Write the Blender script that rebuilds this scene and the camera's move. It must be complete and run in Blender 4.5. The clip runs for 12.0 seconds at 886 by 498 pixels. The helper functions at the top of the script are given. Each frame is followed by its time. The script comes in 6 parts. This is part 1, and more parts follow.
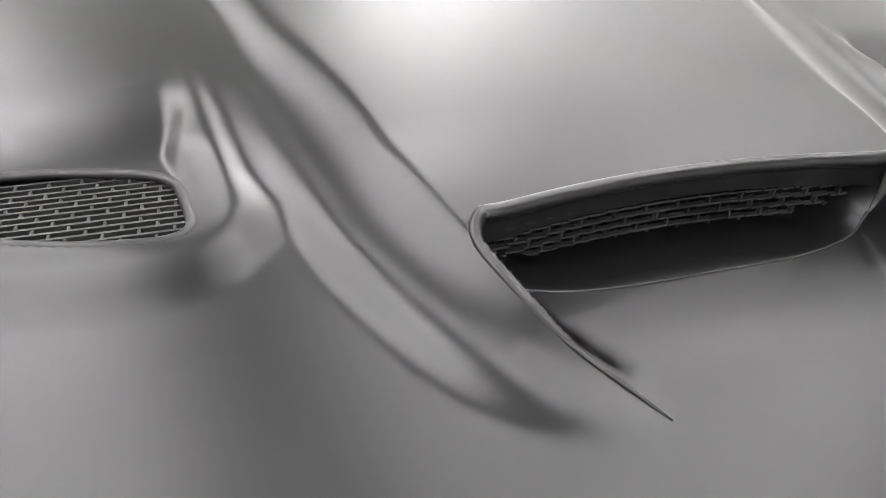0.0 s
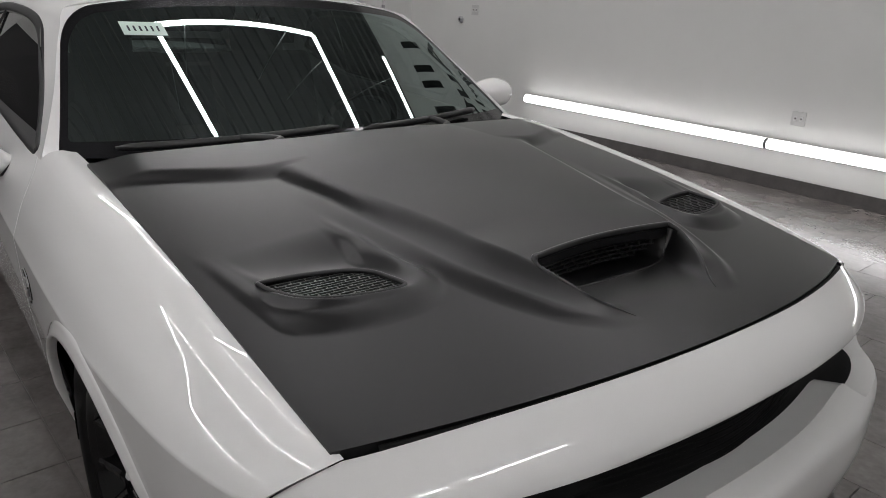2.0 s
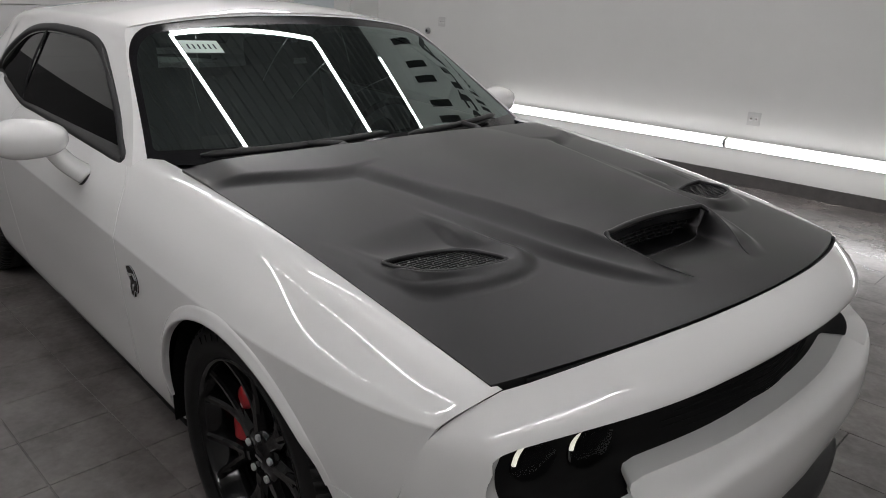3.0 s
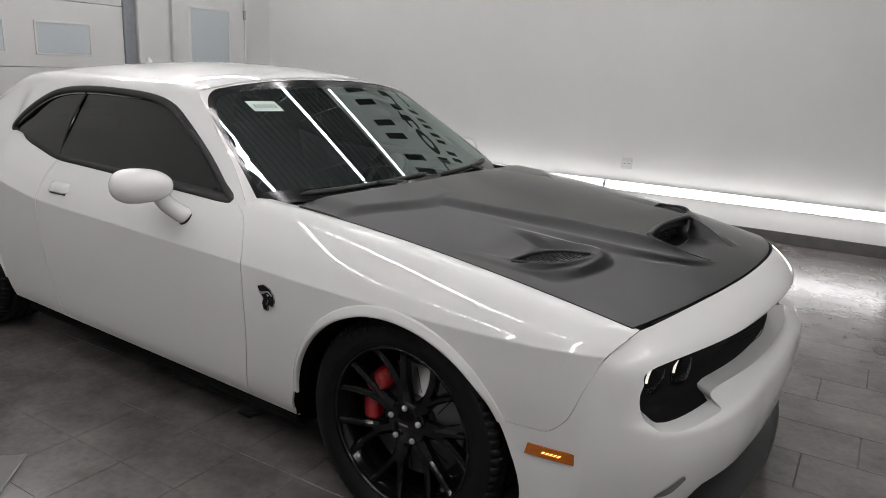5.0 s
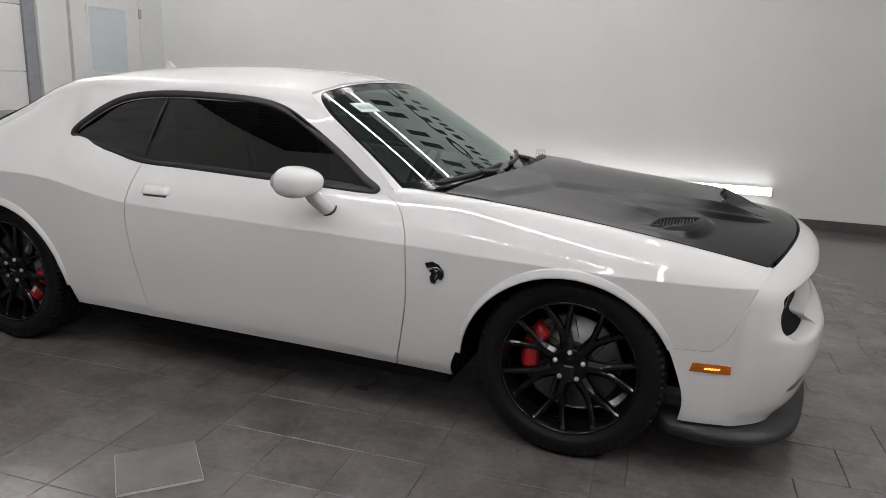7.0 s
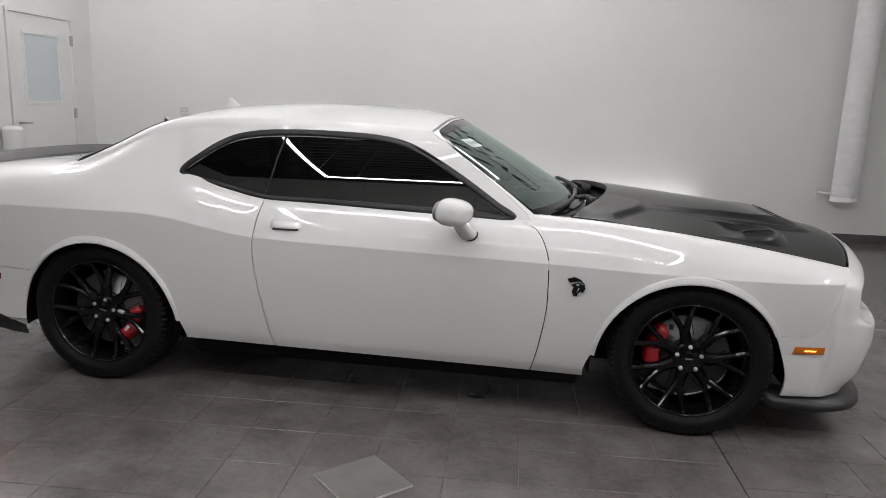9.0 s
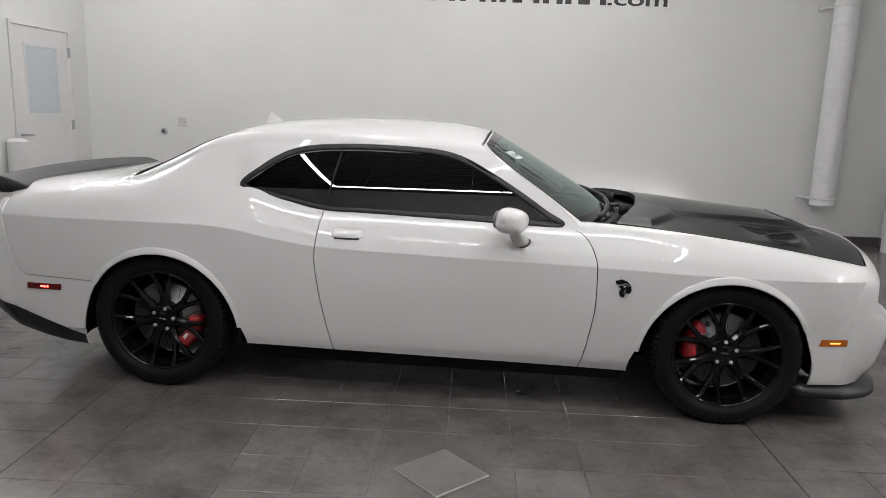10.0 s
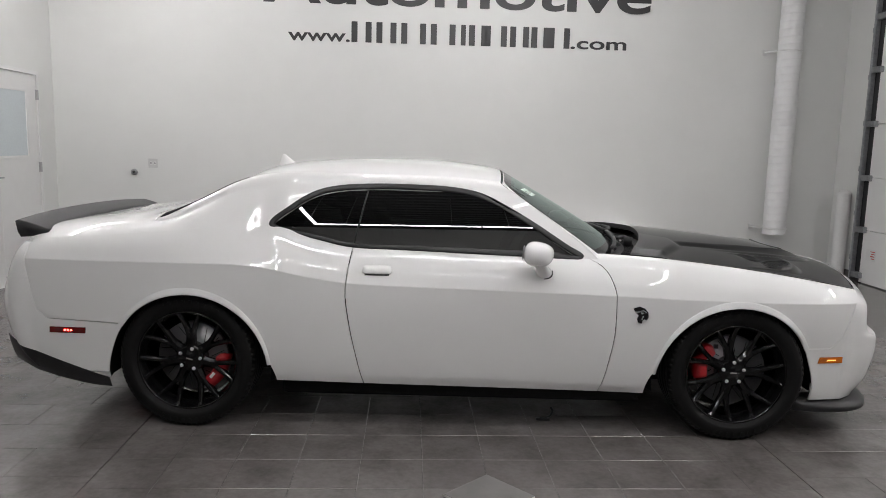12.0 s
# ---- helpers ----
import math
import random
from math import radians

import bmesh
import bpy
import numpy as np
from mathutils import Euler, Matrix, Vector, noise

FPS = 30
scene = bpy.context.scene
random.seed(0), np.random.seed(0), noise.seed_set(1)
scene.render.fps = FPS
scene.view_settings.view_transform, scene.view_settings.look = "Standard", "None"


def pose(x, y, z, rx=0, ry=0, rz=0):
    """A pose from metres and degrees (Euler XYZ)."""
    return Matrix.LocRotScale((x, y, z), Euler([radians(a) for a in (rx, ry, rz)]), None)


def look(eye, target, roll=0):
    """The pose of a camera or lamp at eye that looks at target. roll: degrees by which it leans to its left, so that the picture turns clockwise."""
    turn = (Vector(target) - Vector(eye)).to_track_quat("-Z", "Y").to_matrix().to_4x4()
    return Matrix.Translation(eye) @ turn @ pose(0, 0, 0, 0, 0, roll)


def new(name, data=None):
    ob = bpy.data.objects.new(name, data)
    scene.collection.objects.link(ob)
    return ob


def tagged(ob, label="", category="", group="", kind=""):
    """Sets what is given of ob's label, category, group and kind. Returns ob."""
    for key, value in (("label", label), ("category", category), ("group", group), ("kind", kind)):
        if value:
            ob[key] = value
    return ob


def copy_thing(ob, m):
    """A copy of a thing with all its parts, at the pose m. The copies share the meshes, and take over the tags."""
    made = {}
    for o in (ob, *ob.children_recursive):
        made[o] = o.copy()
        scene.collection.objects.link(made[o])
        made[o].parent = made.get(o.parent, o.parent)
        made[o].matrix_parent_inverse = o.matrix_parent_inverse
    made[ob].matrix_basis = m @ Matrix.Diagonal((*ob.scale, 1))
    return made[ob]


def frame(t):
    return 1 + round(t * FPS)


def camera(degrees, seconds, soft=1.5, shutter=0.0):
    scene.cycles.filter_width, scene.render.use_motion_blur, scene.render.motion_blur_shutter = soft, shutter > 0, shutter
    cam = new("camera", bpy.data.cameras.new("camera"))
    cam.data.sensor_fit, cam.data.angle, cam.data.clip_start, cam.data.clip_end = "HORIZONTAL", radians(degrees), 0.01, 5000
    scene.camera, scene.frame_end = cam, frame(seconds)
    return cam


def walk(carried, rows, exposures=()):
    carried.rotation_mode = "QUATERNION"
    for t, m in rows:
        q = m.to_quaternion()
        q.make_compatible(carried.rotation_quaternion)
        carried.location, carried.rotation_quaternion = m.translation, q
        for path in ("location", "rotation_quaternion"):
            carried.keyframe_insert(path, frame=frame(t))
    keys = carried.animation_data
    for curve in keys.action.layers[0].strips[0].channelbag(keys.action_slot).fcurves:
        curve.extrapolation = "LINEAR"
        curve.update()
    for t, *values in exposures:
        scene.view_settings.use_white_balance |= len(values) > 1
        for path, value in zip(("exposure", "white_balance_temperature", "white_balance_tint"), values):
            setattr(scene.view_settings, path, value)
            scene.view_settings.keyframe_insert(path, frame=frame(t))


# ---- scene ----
cam = camera(63.4, 12.0, soft=0.6)
PATH = [
    (0, (2.453, -0.4, 1.287), (0.89, 0.093, 0.142), 1.7),
    (0.5, (2.54, -0.49, 1.32), (0.963, 0.162, 0.276), 0.9),
    (1, (2.662, -0.69, 1.4), (1.145, 0.171, 0.423), 2.4),
    (1.5, (2.802, -0.952, 1.445), (1.278, 0.088, 0.673), 2.6),
    (2, (2.904, -1.182, 1.453), (1.427, -0.017, 0.774), 2.7),
    (2.5, (2.895, -1.383, 1.431), (1.469, -0.145, 0.773), 2.5),
    (2.7, (2.908, -1.472, 1.458), (1.495, -0.219, 0.801), 2.3),
    (4.5, (2.873, -2.274, 1.485), (1.675, -0.762, 0.957), 2.5),
    (5, (2.74, -2.553, 1.477), (1.642, -0.955, 0.989), 2.5),
    (5.5, (2.575, -2.792, 1.452), (1.567, -1.133, 0.971), 2.4),
    (6, (2.343, -2.996, 1.422), (1.436, -1.28, 0.941), 2.4),
    (6.5, (2.127, -3.256, 1.434), (1.341, -1.48, 0.958), 2.3),
    (8.5, (1.074, -4.095, 1.505), (0.709, -2.179, 1.059), 2.2),
    (9, (0.783, -4.187, 1.499), (0.501, -2.249, 1.094), 2.1),
    (9.5, (0.552, -4.297, 1.513), (0.327, -2.347, 1.126), 2.0),
    (10, (0.357, -4.459, 1.531), (0.179, -2.505, 1.146), 1.9),
    (10.5, (0.173, -4.496, 1.515), (0.048, -2.534, 1.142), 1.8),
    (11, (0.011, -4.485, 1.526), (-0.064, -2.519, 1.171), 1.6),
    (11.5, (-0.065, -4.594, 1.562), (-0.103, -2.621, 1.24), 1.5),
    (12, (-0.09, -4.652, 1.538), (-0.102, -2.672, 1.257), 1.4),
]
walk(cam, [(t, look(eye, target, roll)) for t, eye, target, roll in PATH],
     exposures=[(0.0, 2.2), (0.5, 1.9), (1.0, 1.0), (1.5, 0.25), (2.5, -0.1), (4.5, 0.2), (8.5, 0.56), (12.0, 0.58)])

# ---- world: the hall is closed, so only a dim grey stays outside ----
world = bpy.data.worlds.new("world")
scene.world = world
world.use_nodes = True
world.node_tree.nodes["Background"].inputs[0].default_value = (0.6, 0.62, 0.65, 1)
world.node_tree.nodes["Background"].inputs[1].default_value = 0.05

ROOM = pose(0, 0, 0, 0, 0, 3.15)      # the hall is turned a little against the car
U0, U1, V0, V1, CEIL = -4.78, 5.28, -7.2, 4.65, 5.6
OVER_CAR, NEAR_WALL_AND_FILL, OUTER, CORNER_FILL = 24.0, 16.0, 37.0, 50.0      # glow of the ceiling tubes, the last of them added fill
WALL_TUBE_POWER = 6.5

# ---- materials ----


def material(name, color, rough=0.5, metal=0.0, coat=0.0, spec=0.5, noise_scale=0.0, noise_amount=0.0,
             bump=0.0, bump_scale=200.0, rough_var=0.0, coat_rough=0.03):
    m = bpy.data.materials.new(name)
    m.use_nodes = True
    nt = m.node_tree
    b = nt.nodes["Principled BSDF"]
    b.inputs["Base Color"].default_value = (*color, 1)
    b.inputs["Roughness"].default_value = rough
    b.inputs["Metallic"].default_value = metal
    b.inputs["Coat Weight"].default_value = coat
    b.inputs["Coat Roughness"].default_value = coat_rough
    b.inputs["Specular IOR Level"].default_value = spec
    co = nt.nodes.new("ShaderNodeTexCoord")
    if noise_amount or rough_var:
        n = nt.nodes.new("ShaderNodeTexNoise")
        n.inputs["Scale"].default_value = noise_scale
        n.inputs["Detail"].default_value = 8
        n.inputs["Roughness"].default_value = 0.65
        nt.links.new(co.outputs["Object"], n.inputs["Vector"])
        if noise_amount:
            r = nt.nodes.new("ShaderNodeMapRange")
            r.inputs["From Min"].default_value, r.inputs["From Max"].default_value = 0.3, 0.7
            r.inputs["To Min"].default_value, r.inputs["To Max"].default_value = 1 - noise_amount, 1 + noise_amount
            nt.links.new(n.outputs["Fac"], r.inputs["Value"])
            v = nt.nodes.new("ShaderNodeVectorMath")
            v.operation = "SCALE"
            v.inputs[0].default_value = color
            nt.links.new(r.outputs["Result"], v.inputs["Scale"])
            nt.links.new(v.outputs["Vector"], b.inputs["Base Color"])
        if rough_var:
            r2 = nt.nodes.new("ShaderNodeMapRange")
            r2.inputs["From Min"].default_value, r2.inputs["From Max"].default_value = 0.3, 0.7
            r2.inputs["To Min"].default_value, r2.inputs["To Max"].default_value = rough - rough_var, rough + rough_var
            nt.links.new(n.outputs["Fac"], r2.inputs["Value"])
            nt.links.new(r2.outputs["Result"], b.inputs["Roughness"])
    if bump:
        n2 = nt.nodes.new("ShaderNodeTexNoise")
        n2.inputs["Scale"].default_value = bump_scale
        n2.inputs["Detail"].default_value = 4
        nt.links.new(co.outputs["Object"], n2.inputs["Vector"])
        bp = nt.nodes.new("ShaderNodeBump")
        bp.inputs["Strength"].default_value = bump
        bp.inputs["Distance"].default_value = 0.002
        nt.links.new(n2.outputs["Fac"], bp.inputs["Height"])
        nt.links.new(bp.outputs["Normal"], b.inputs["Normal"])
    return m


def glowing(name, color, strength):
    m = bpy.data.materials.new(name)
    m.use_nodes = True
    b = m.node_tree.nodes["Principled BSDF"]
    b.inputs["Base Color"].default_value = (0.8, 0.8, 0.8, 1)
    b.inputs["Emission Color"].default_value = (*color, 1)
    b.inputs["Emission Strength"].default_value = strength
    return m


def glass(name, tint, rough=0.0, ior=1.5, sheen=(1, 1, 1)):
    m = bpy.data.materials.new(name)
    m.use_nodes = True
    nt = m.node_tree
    out = nt.nodes["Material Output"]
    nt.nodes.remove(nt.nodes["Principled BSDF"])
    tr = nt.nodes.new("ShaderNodeBsdfTransparent")
    tr.inputs[0].default_value = (*tint, 1)
    gl = nt.nodes.new("ShaderNodeBsdfGlossy")
    gl.inputs["Roughness"].default_value = rough
    gl.inputs[0].default_value = (*sheen, 1)
    fr = nt.nodes.new("ShaderNodeFresnel")
    fr.inputs["IOR"].default_value = ior
    mix = nt.nodes.new("ShaderNodeMixShader")
    nt.links.new(fr.outputs[0], mix.inputs[0])
    nt.links.new(tr.outputs[0], mix.inputs[1])
    nt.links.new(gl.outputs[0], mix.inputs[2])
    nt.links.new(mix.outputs[0], out.inputs["Surface"])
    return m


def satin(name, color, rough):
    """A satin film: a dark body under a soft sheen without long tails."""
    m = bpy.data.materials.new(name)
    m.use_nodes = True
    nt = m.node_tree
    out = nt.nodes["Material Output"]
    nt.nodes.remove(nt.nodes["Principled BSDF"])
    co = nt.nodes.new("ShaderNodeTexCoord")
    n = nt.nodes.new("ShaderNodeTexNoise")
    n.inputs["Scale"].default_value, n.inputs["Detail"].default_value = 3.0, 6
    nt.links.new(co.outputs["Object"], n.inputs["Vector"])
    r = nt.nodes.new("ShaderNodeMapRange")
    r.inputs["From Min"].default_value, r.inputs["From Max"].default_value = 0.3, 0.7
    r.inputs["To Min"].default_value, r.inputs["To Max"].default_value = rough - 0.02, rough + 0.02
    nt.links.new(n.outputs["Fac"], r.inputs["Value"])
    n2 = nt.nodes.new("ShaderNodeTexNoise")
    n2.inputs["Scale"].default_value, n2.inputs["Detail"].default_value = 900, 3
    nt.links.new(co.outputs["Object"], n2.inputs["Vector"])
    bp = nt.nodes.new("ShaderNodeBump")
    bp.inputs["Strength"].default_value, bp.inputs["Distance"].default_value = 0.02, 0.002
    nt.links.new(n2.outputs["Fac"], bp.inputs["Height"])
    body = nt.nodes.new("ShaderNodeBsdfDiffuse")
    body.inputs[0].default_value = (*color, 1)
    gl = nt.nodes.new("ShaderNodeBsdfGlossy")
    gl.distribution = "BECKMANN"
    nt.links.new(r.outputs["Result"], gl.inputs["Roughness"])
    nt.links.new(bp.outputs["Normal"], gl.inputs["Normal"])
    fr = nt.nodes.new("ShaderNodeFresnel")
    fr.inputs["IOR"].default_value = 1.6
    mix = nt.nodes.new("ShaderNodeMixShader")
    nt.links.new(fr.outputs[0], mix.inputs[0])
    nt.links.new(body.outputs[0], mix.inputs[1])
    nt.links.new(gl.outputs[0], mix.inputs[2])
    nt.links.new(mix.outputs[0], out.inputs["Surface"])
    return m


WHITE = material("white_paint", (0.78, 0.78, 0.77), 0.45, coat=1.0, coat_rough=0.012, spec=0.08, noise_scale=600, noise_amount=0.015)
SATIN = satin("satin_black_film", (0.006, 0.006, 0.0063), 0.385)
BLACK = material("black_plastic", (0.014, 0.014, 0.015), 0.45, noise_scale=60, noise_amount=0.15, bump=0.08, bump_scale=600)
MESHBLACK = material("grey_black_mesh", (0.022, 0.022, 0.023), 0.36, noise_scale=60, noise_amount=0.15)
GLOSSBLACK = material("gloss_black", (0.008, 0.008, 0.009), 0.12, noise_scale=80, noise_amount=0.1)
DARK = material("dark_void", (0.005, 0.005, 0.005), 0.7, spec=0.12, noise_scale=20, noise_amount=0.2)
RUBBER = material("tyre_rubber", (0.006, 0.006, 0.006), 0.58, spec=0.22, noise_scale=40, noise_amount=0.2, bump=0.15, bump_scale=400)
RIMBLACK = material("black_wheel_paint", (0.004, 0.004, 0.0043), 0.12, spec=0.38, noise_scale=120, noise_amount=0.1)
STEEL = material("brushed_steel", (0.42, 0.42, 0.43), 0.35, metal=1.0, noise_scale=150, noise_amount=0.15, rough_var=0.08)
DISC = material("dull_disc_steel", (0.24, 0.24, 0.245), 0.4, metal=0.8, noise_scale=200, noise_amount=0.15, rough_var=0.06)
CHROME = material("chrome", (0.75, 0.75, 0.76), 0.12, metal=1.0, noise_scale=90, noise_amount=0.05)
RED = material("red_caliper_paint", (0.37, 0.007, 0.013), 0.28, coat=0.8, noise_scale=90, noise_amount=0.06)
TINT = glass("dark_tinted_glass", (0.012, 0.0125, 0.013), ior=1.65)
CLEAR = glass("windscreen_glass", (0.13, 0.18, 0.165), ior=2.9, sheen=(0.86, 1.0, 0.96))
WALLPAINT = material("white_wall_paint", (0.685, 0.69, 0.672), 0.6, noise_scale=1.3, noise_amount=0.025, bump=0.15, bump_scale=160)
DARKWALL = material("reflection_dimming_wall", (0.055, 0.055, 0.056), 0.6, noise_scale=1.3, noise_amount=0.04, bump=0.15, bump_scale=160)
CEILPAINT = material("ceiling_deck_paint", (0.08, 0.082, 0.083), 0.5, noise_scale=2.0, noise_amount=0.06)
BASEBOARD = material("charcoal_tile_skirting", (0.085, 0.08, 0.078), 0.4, noise_scale=9, noise_amount=0.25, rough_var=0.08)
PLASTIC = material("white_plastic", (0.66, 0.66, 0.65), 0.4, noise_scale=30, noise_amount=0.03)
GROUT = material("dark_grout", (0.055, 0.053, 0.052), 0.85, noise_scale=40, noise_amount=0.2)
LAMPS_BY_ROW = {p: glowing("ceiling_and_fill_tube", (1.0, 0.972, 0.985), p) for p in (OVER_CAR, NEAR_WALL_AND_FILL, OUTER, CORNER_FILL)}
WALLLAMP = glowing("wall_tube_light", (1.0, 0.972, 0.985), WALL_TUBE_POWER)

# ---- mesh helpers ----


def mesh_object(name, verts, faces, mat, parent=None, label="", smooth=True):
    me = bpy.data.meshes.new(name)
    me.from_pydata([tuple(float(c) for c in v) for v in verts], [], [tuple(int(i) for i in f) for f in faces])
    me.materials.append(mat)
    me.update()
    if smooth:
        me.polygons.foreach_set("use_smooth", [True] * len(me.polygons))
    ob = new(name, me)
    if parent is not None:
        ob.parent = parent
    if label:
        tagged(ob, label)
    return ob


def part(name, bm, mat, parent=None, label="", smooth=False, angle=0.6):
    me = bpy.data.meshes.new(name)
    bmesh.ops.recalc_face_normals(bm, faces=bm.faces)
    bm.to_mesh(me)
    bm.free()
    me.materials.append(mat)
    if smooth:
        me.polygons.foreach_set("use_smooth", [True] * len(me.polygons))
        me.set_sharp_from_angle(angle=angle)
    ob = new(name, me)
    if parent is not None:
        ob.parent = parent
    if label:
        tagged(ob, label)
    return ob


def box_bm(x0, y0, z0, x1, y1, z1, bevel=0.0, m=None, segments=2):
    bm = bmesh.new()
    bmesh.ops.create_cube(bm, size=1.0)
    bmesh.ops.scale(bm, vec=(x1 - x0, y1 - y0, z1 - z0), verts=bm.verts)
    bmesh.ops.translate(bm, vec=((x0 + x1) / 2, (y0 + y1) / 2, (z0 + z1) / 2), verts=bm.verts)
    if bevel:
        bmesh.ops.bevel(bm, geom=bm.edges[:], offset=bevel, segments=segments, affect="EDGES", profile=0.6)
    if m is not None:
        bm.transform(m)
    return bm


def tube(points, radius, sides=10, closed=False, flat=1.0, flat_axis=None):
    """Vertices and faces of a pipe along the points; flat_axis squeezes it along that direction."""
    p = np.array(points, float)
    n = len(p)
    verts, faces = [], []
    tang = np.gradient(p, axis=0) if not closed else (np.roll(p, -1, 0) - np.roll(p, 1, 0))
    tang /= np.linalg.norm(tang, axis=1)[:, None] + 1e-12
    ref = np.array((0.0, 0.0, 1.0)) if abs(tang[:, 2]).mean() < 0.8 else np.array((1.0, 0, 0))
    for i in range(n):
        a = np.cross(tang[i], ref)
        a /= np.linalg.norm(a) + 1e-12
        b = np.cross(a, tang[i])
        rad = radius[i] if np.ndim(radius) else radius
        for k in range(sides):
            th = 2 * math.pi * k / sides
            off = a * math.cos(th) * rad + b * math.sin(th) * rad
            if flat_axis is not None:
                fa = np.array(flat_axis, float)
                off = off - fa * (off @ fa) * (1 - flat)
            verts.append(p[i] + off)
    for i in range(n if closed else n - 1):
        j = (i + 1) % n
        for k in range(sides):
            l = (k + 1) % sides
            faces.append((i * sides + k, i * sides + l, j * sides + l, j * sides + k))
    if not closed:
        faces.append(tuple(range(sides - 1, -1, -1)))
        faces.append(tuple((n - 1) * sides + k for k in range(sides)))
    return np.array(verts), faces


def join(*pieces):
    vs, fs, n = [], [], 0
    for v, f in pieces:
        vs.append(np.asarray(v, float))
        fs += [tuple(i + n for i in q) for q in f]
        n += len(v)
    return np.concatenate(vs), fs


def pchip(xs, ys):
    """A smooth curve through the points that doesn't overshoot."""
    xs, ys = np.array(xs, float), np.array(ys, float)
    h, d = np.diff(xs), np.diff(ys) / np.diff(xs)
    m = np.zeros(len(xs))
    for i in range(1, len(xs) - 1):
        if d[i - 1] * d[i] > 0:
            w1, w2 = 2 * h[i] + h[i - 1], h[i] + 2 * h[i - 1]
            m[i] = (w1 + w2) / (w1 / d[i - 1] + w2 / d[i])
    m[0], m[-1] = d[0], d[-1]

    def f(x):
        x = np.asarray(x, float)
        i = np.clip(np.searchsorted(xs, x) - 1, 0, len(xs) - 2)
        t = (x - xs[i]) / h[i]
        inside = ys[i] * (1 + 2 * t) * (1 - t) ** 2 + h[i] * m[i] * t * (1 - t) ** 2 + ys[i + 1] * t * t * (3 - 2 * t) - h[i] * m[i + 1] * t * t * (1 - t)
        return np.where(x < xs[0], ys[0] + m[0] * (x - xs[0]), np.where(x > xs[-1], ys[-1] + m[-1] * (x - xs[-1]), inside))
    return f


def catmull(pts, n, closed=False):
    """n points along a smooth curve through pts."""
    p = np.array(pts, float)
    if closed:
        ext = np.vstack([p[-1], p, p[0], p[1]])
        segs = len(p)
    else:
        ext = np.vstack([2 * p[0] - p[1], p, 2 * p[-1] - p[-2]])
        segs = len(p) - 1
    out = []
    for k in range(n):
        t = k / (n if closed else n - 1) * segs
        i = min(int(t), segs - 1)
        t -= i
        a, b, c, d = ext[i:i + 4]
        out.append(0.5 * (2 * b + (c - a) * t + (2 * a - 5 * b + 4 * c - d) * t * t + (3 * b - a - 3 * c + d) * t ** 3))
    return np.array(out)


def step(a, b, x):
    t = np.clip((np.asarray(x, float) - a) / (b - a), 0, 1)
    return t * t * (3 - 2 * t)


def grid(p):
    """Vertices and quads of an (m, n, 3) array of places."""
    m, n = p.shape[:2]
    i, j = np.meshgrid(np.arange(m - 1), np.arange(n - 1), indexing="ij")
    a = (i * n + j).ravel()
    return p.reshape(-1, 3), list(zip(a, a + 1, a + n + 1, a + n))


def clip(surface, fn):
    """The part of a surface on which fn is above 0, cut exactly along its zero line."""
    verts, faces = np.asarray(surface[0], float), surface[1]
    f = fn(verts)
    keep = f > 0
    cut = {}
    for face in faces:
        for a, b in zip(face, face[1:] + face[:1]):
            if keep[a] != keep[b]:
                cut.setdefault((min(a, b), max(a, b)), len(cut))
    if cut:
        ends = np.array(list(cut))
        lo, hi = verts[ends[:, 0]].copy(), verts[ends[:, 1]].copy()
        flo = f[ends[:, 0]].copy()
        for _ in range(14):
            mid = (lo + hi) / 2
            fm = fn(mid)
            same = (fm > 0) == (flo > 0)
            lo[same], hi[~same] = mid[same], mid[~same]
        verts = np.vstack([verts, (lo + hi) / 2])
    base = len(f)
    out = []
    for face in faces:
        q = []
        for a, b in zip(face, face[1:] + face[:1]):
            if keep[a]:
                q.append(a)
            if keep[a] != keep[b]:
                q.append(base + cut[(min(a, b), max(a, b))])
        if len(q) > 2:
            out.append(tuple(q))
    used = sorted({i for q in out for i in q})
    index = {v: k for k, v in enumerate(used)}
    return verts[used] if used else np.zeros((0, 3)), [tuple(index[i] for i in q) for q in out]


def rim(surface, inward):
    """Gives a sheet the look of thickness: a strip along its edges, turned inward."""
    verts, faces = surface
    count = {}
    for face in faces:
        for a, b in zip(face, face[1:] + face[:1]):
            count[(a, b)] = 1
    edges = [e for e in count if (e[1], e[0]) not in count]
    ids = sorted({i for e in edges for i in e})
    top = {v: len(verts) + k for k, v in enumerate(ids)}
    low = {v: len(verts) + len(ids) + k for k, v in enumerate(ids)}
    shift = inward(verts[ids]) if callable(inward) else np.asarray(inward, float)
    extra = np.vstack([verts[ids], verts[ids] + shift])
    return np.vstack([verts, extra]), faces + [(top[b], top[a], low[a], low[b]) for a, b in edges]


def mirrored(surface):
    v, f = surface
    return np.asarray(v) * (1, -1, 1), [tuple(reversed(q)) for q in f]


def polygon_distance(px, pz, poly):
    """Distance from the outline, above 0 outside it."""
    a, b = np.asarray(poly, float), np.roll(np.asarray(poly, float), -1, 0)
    p = np.stack([px, pz], 1)
    best = np.full(len(p), 1e9)
    inside = np.zeros(len(p), bool)
    for (ax, ay), (bx, by) in zip(a, b):
        d = np.array((bx - ax, by - ay))
        t = np.clip(((p - (ax, ay)) @ d) / (d @ d + 1e-15), 0, 1)
        best = np.minimum(best, np.hypot(p[:, 0] - ax - t * d[0], p[:, 1] - ay - t * d[1]))
        cross = (ay > p[:, 1]) != (by > p[:, 1])
        xs = ax + (p[:, 1] - ay) / (by - ay + 1e-15) * (bx - ax)
        inside ^= cross & (p[:, 0] < xs)
    return np.where(inside, -best, best)


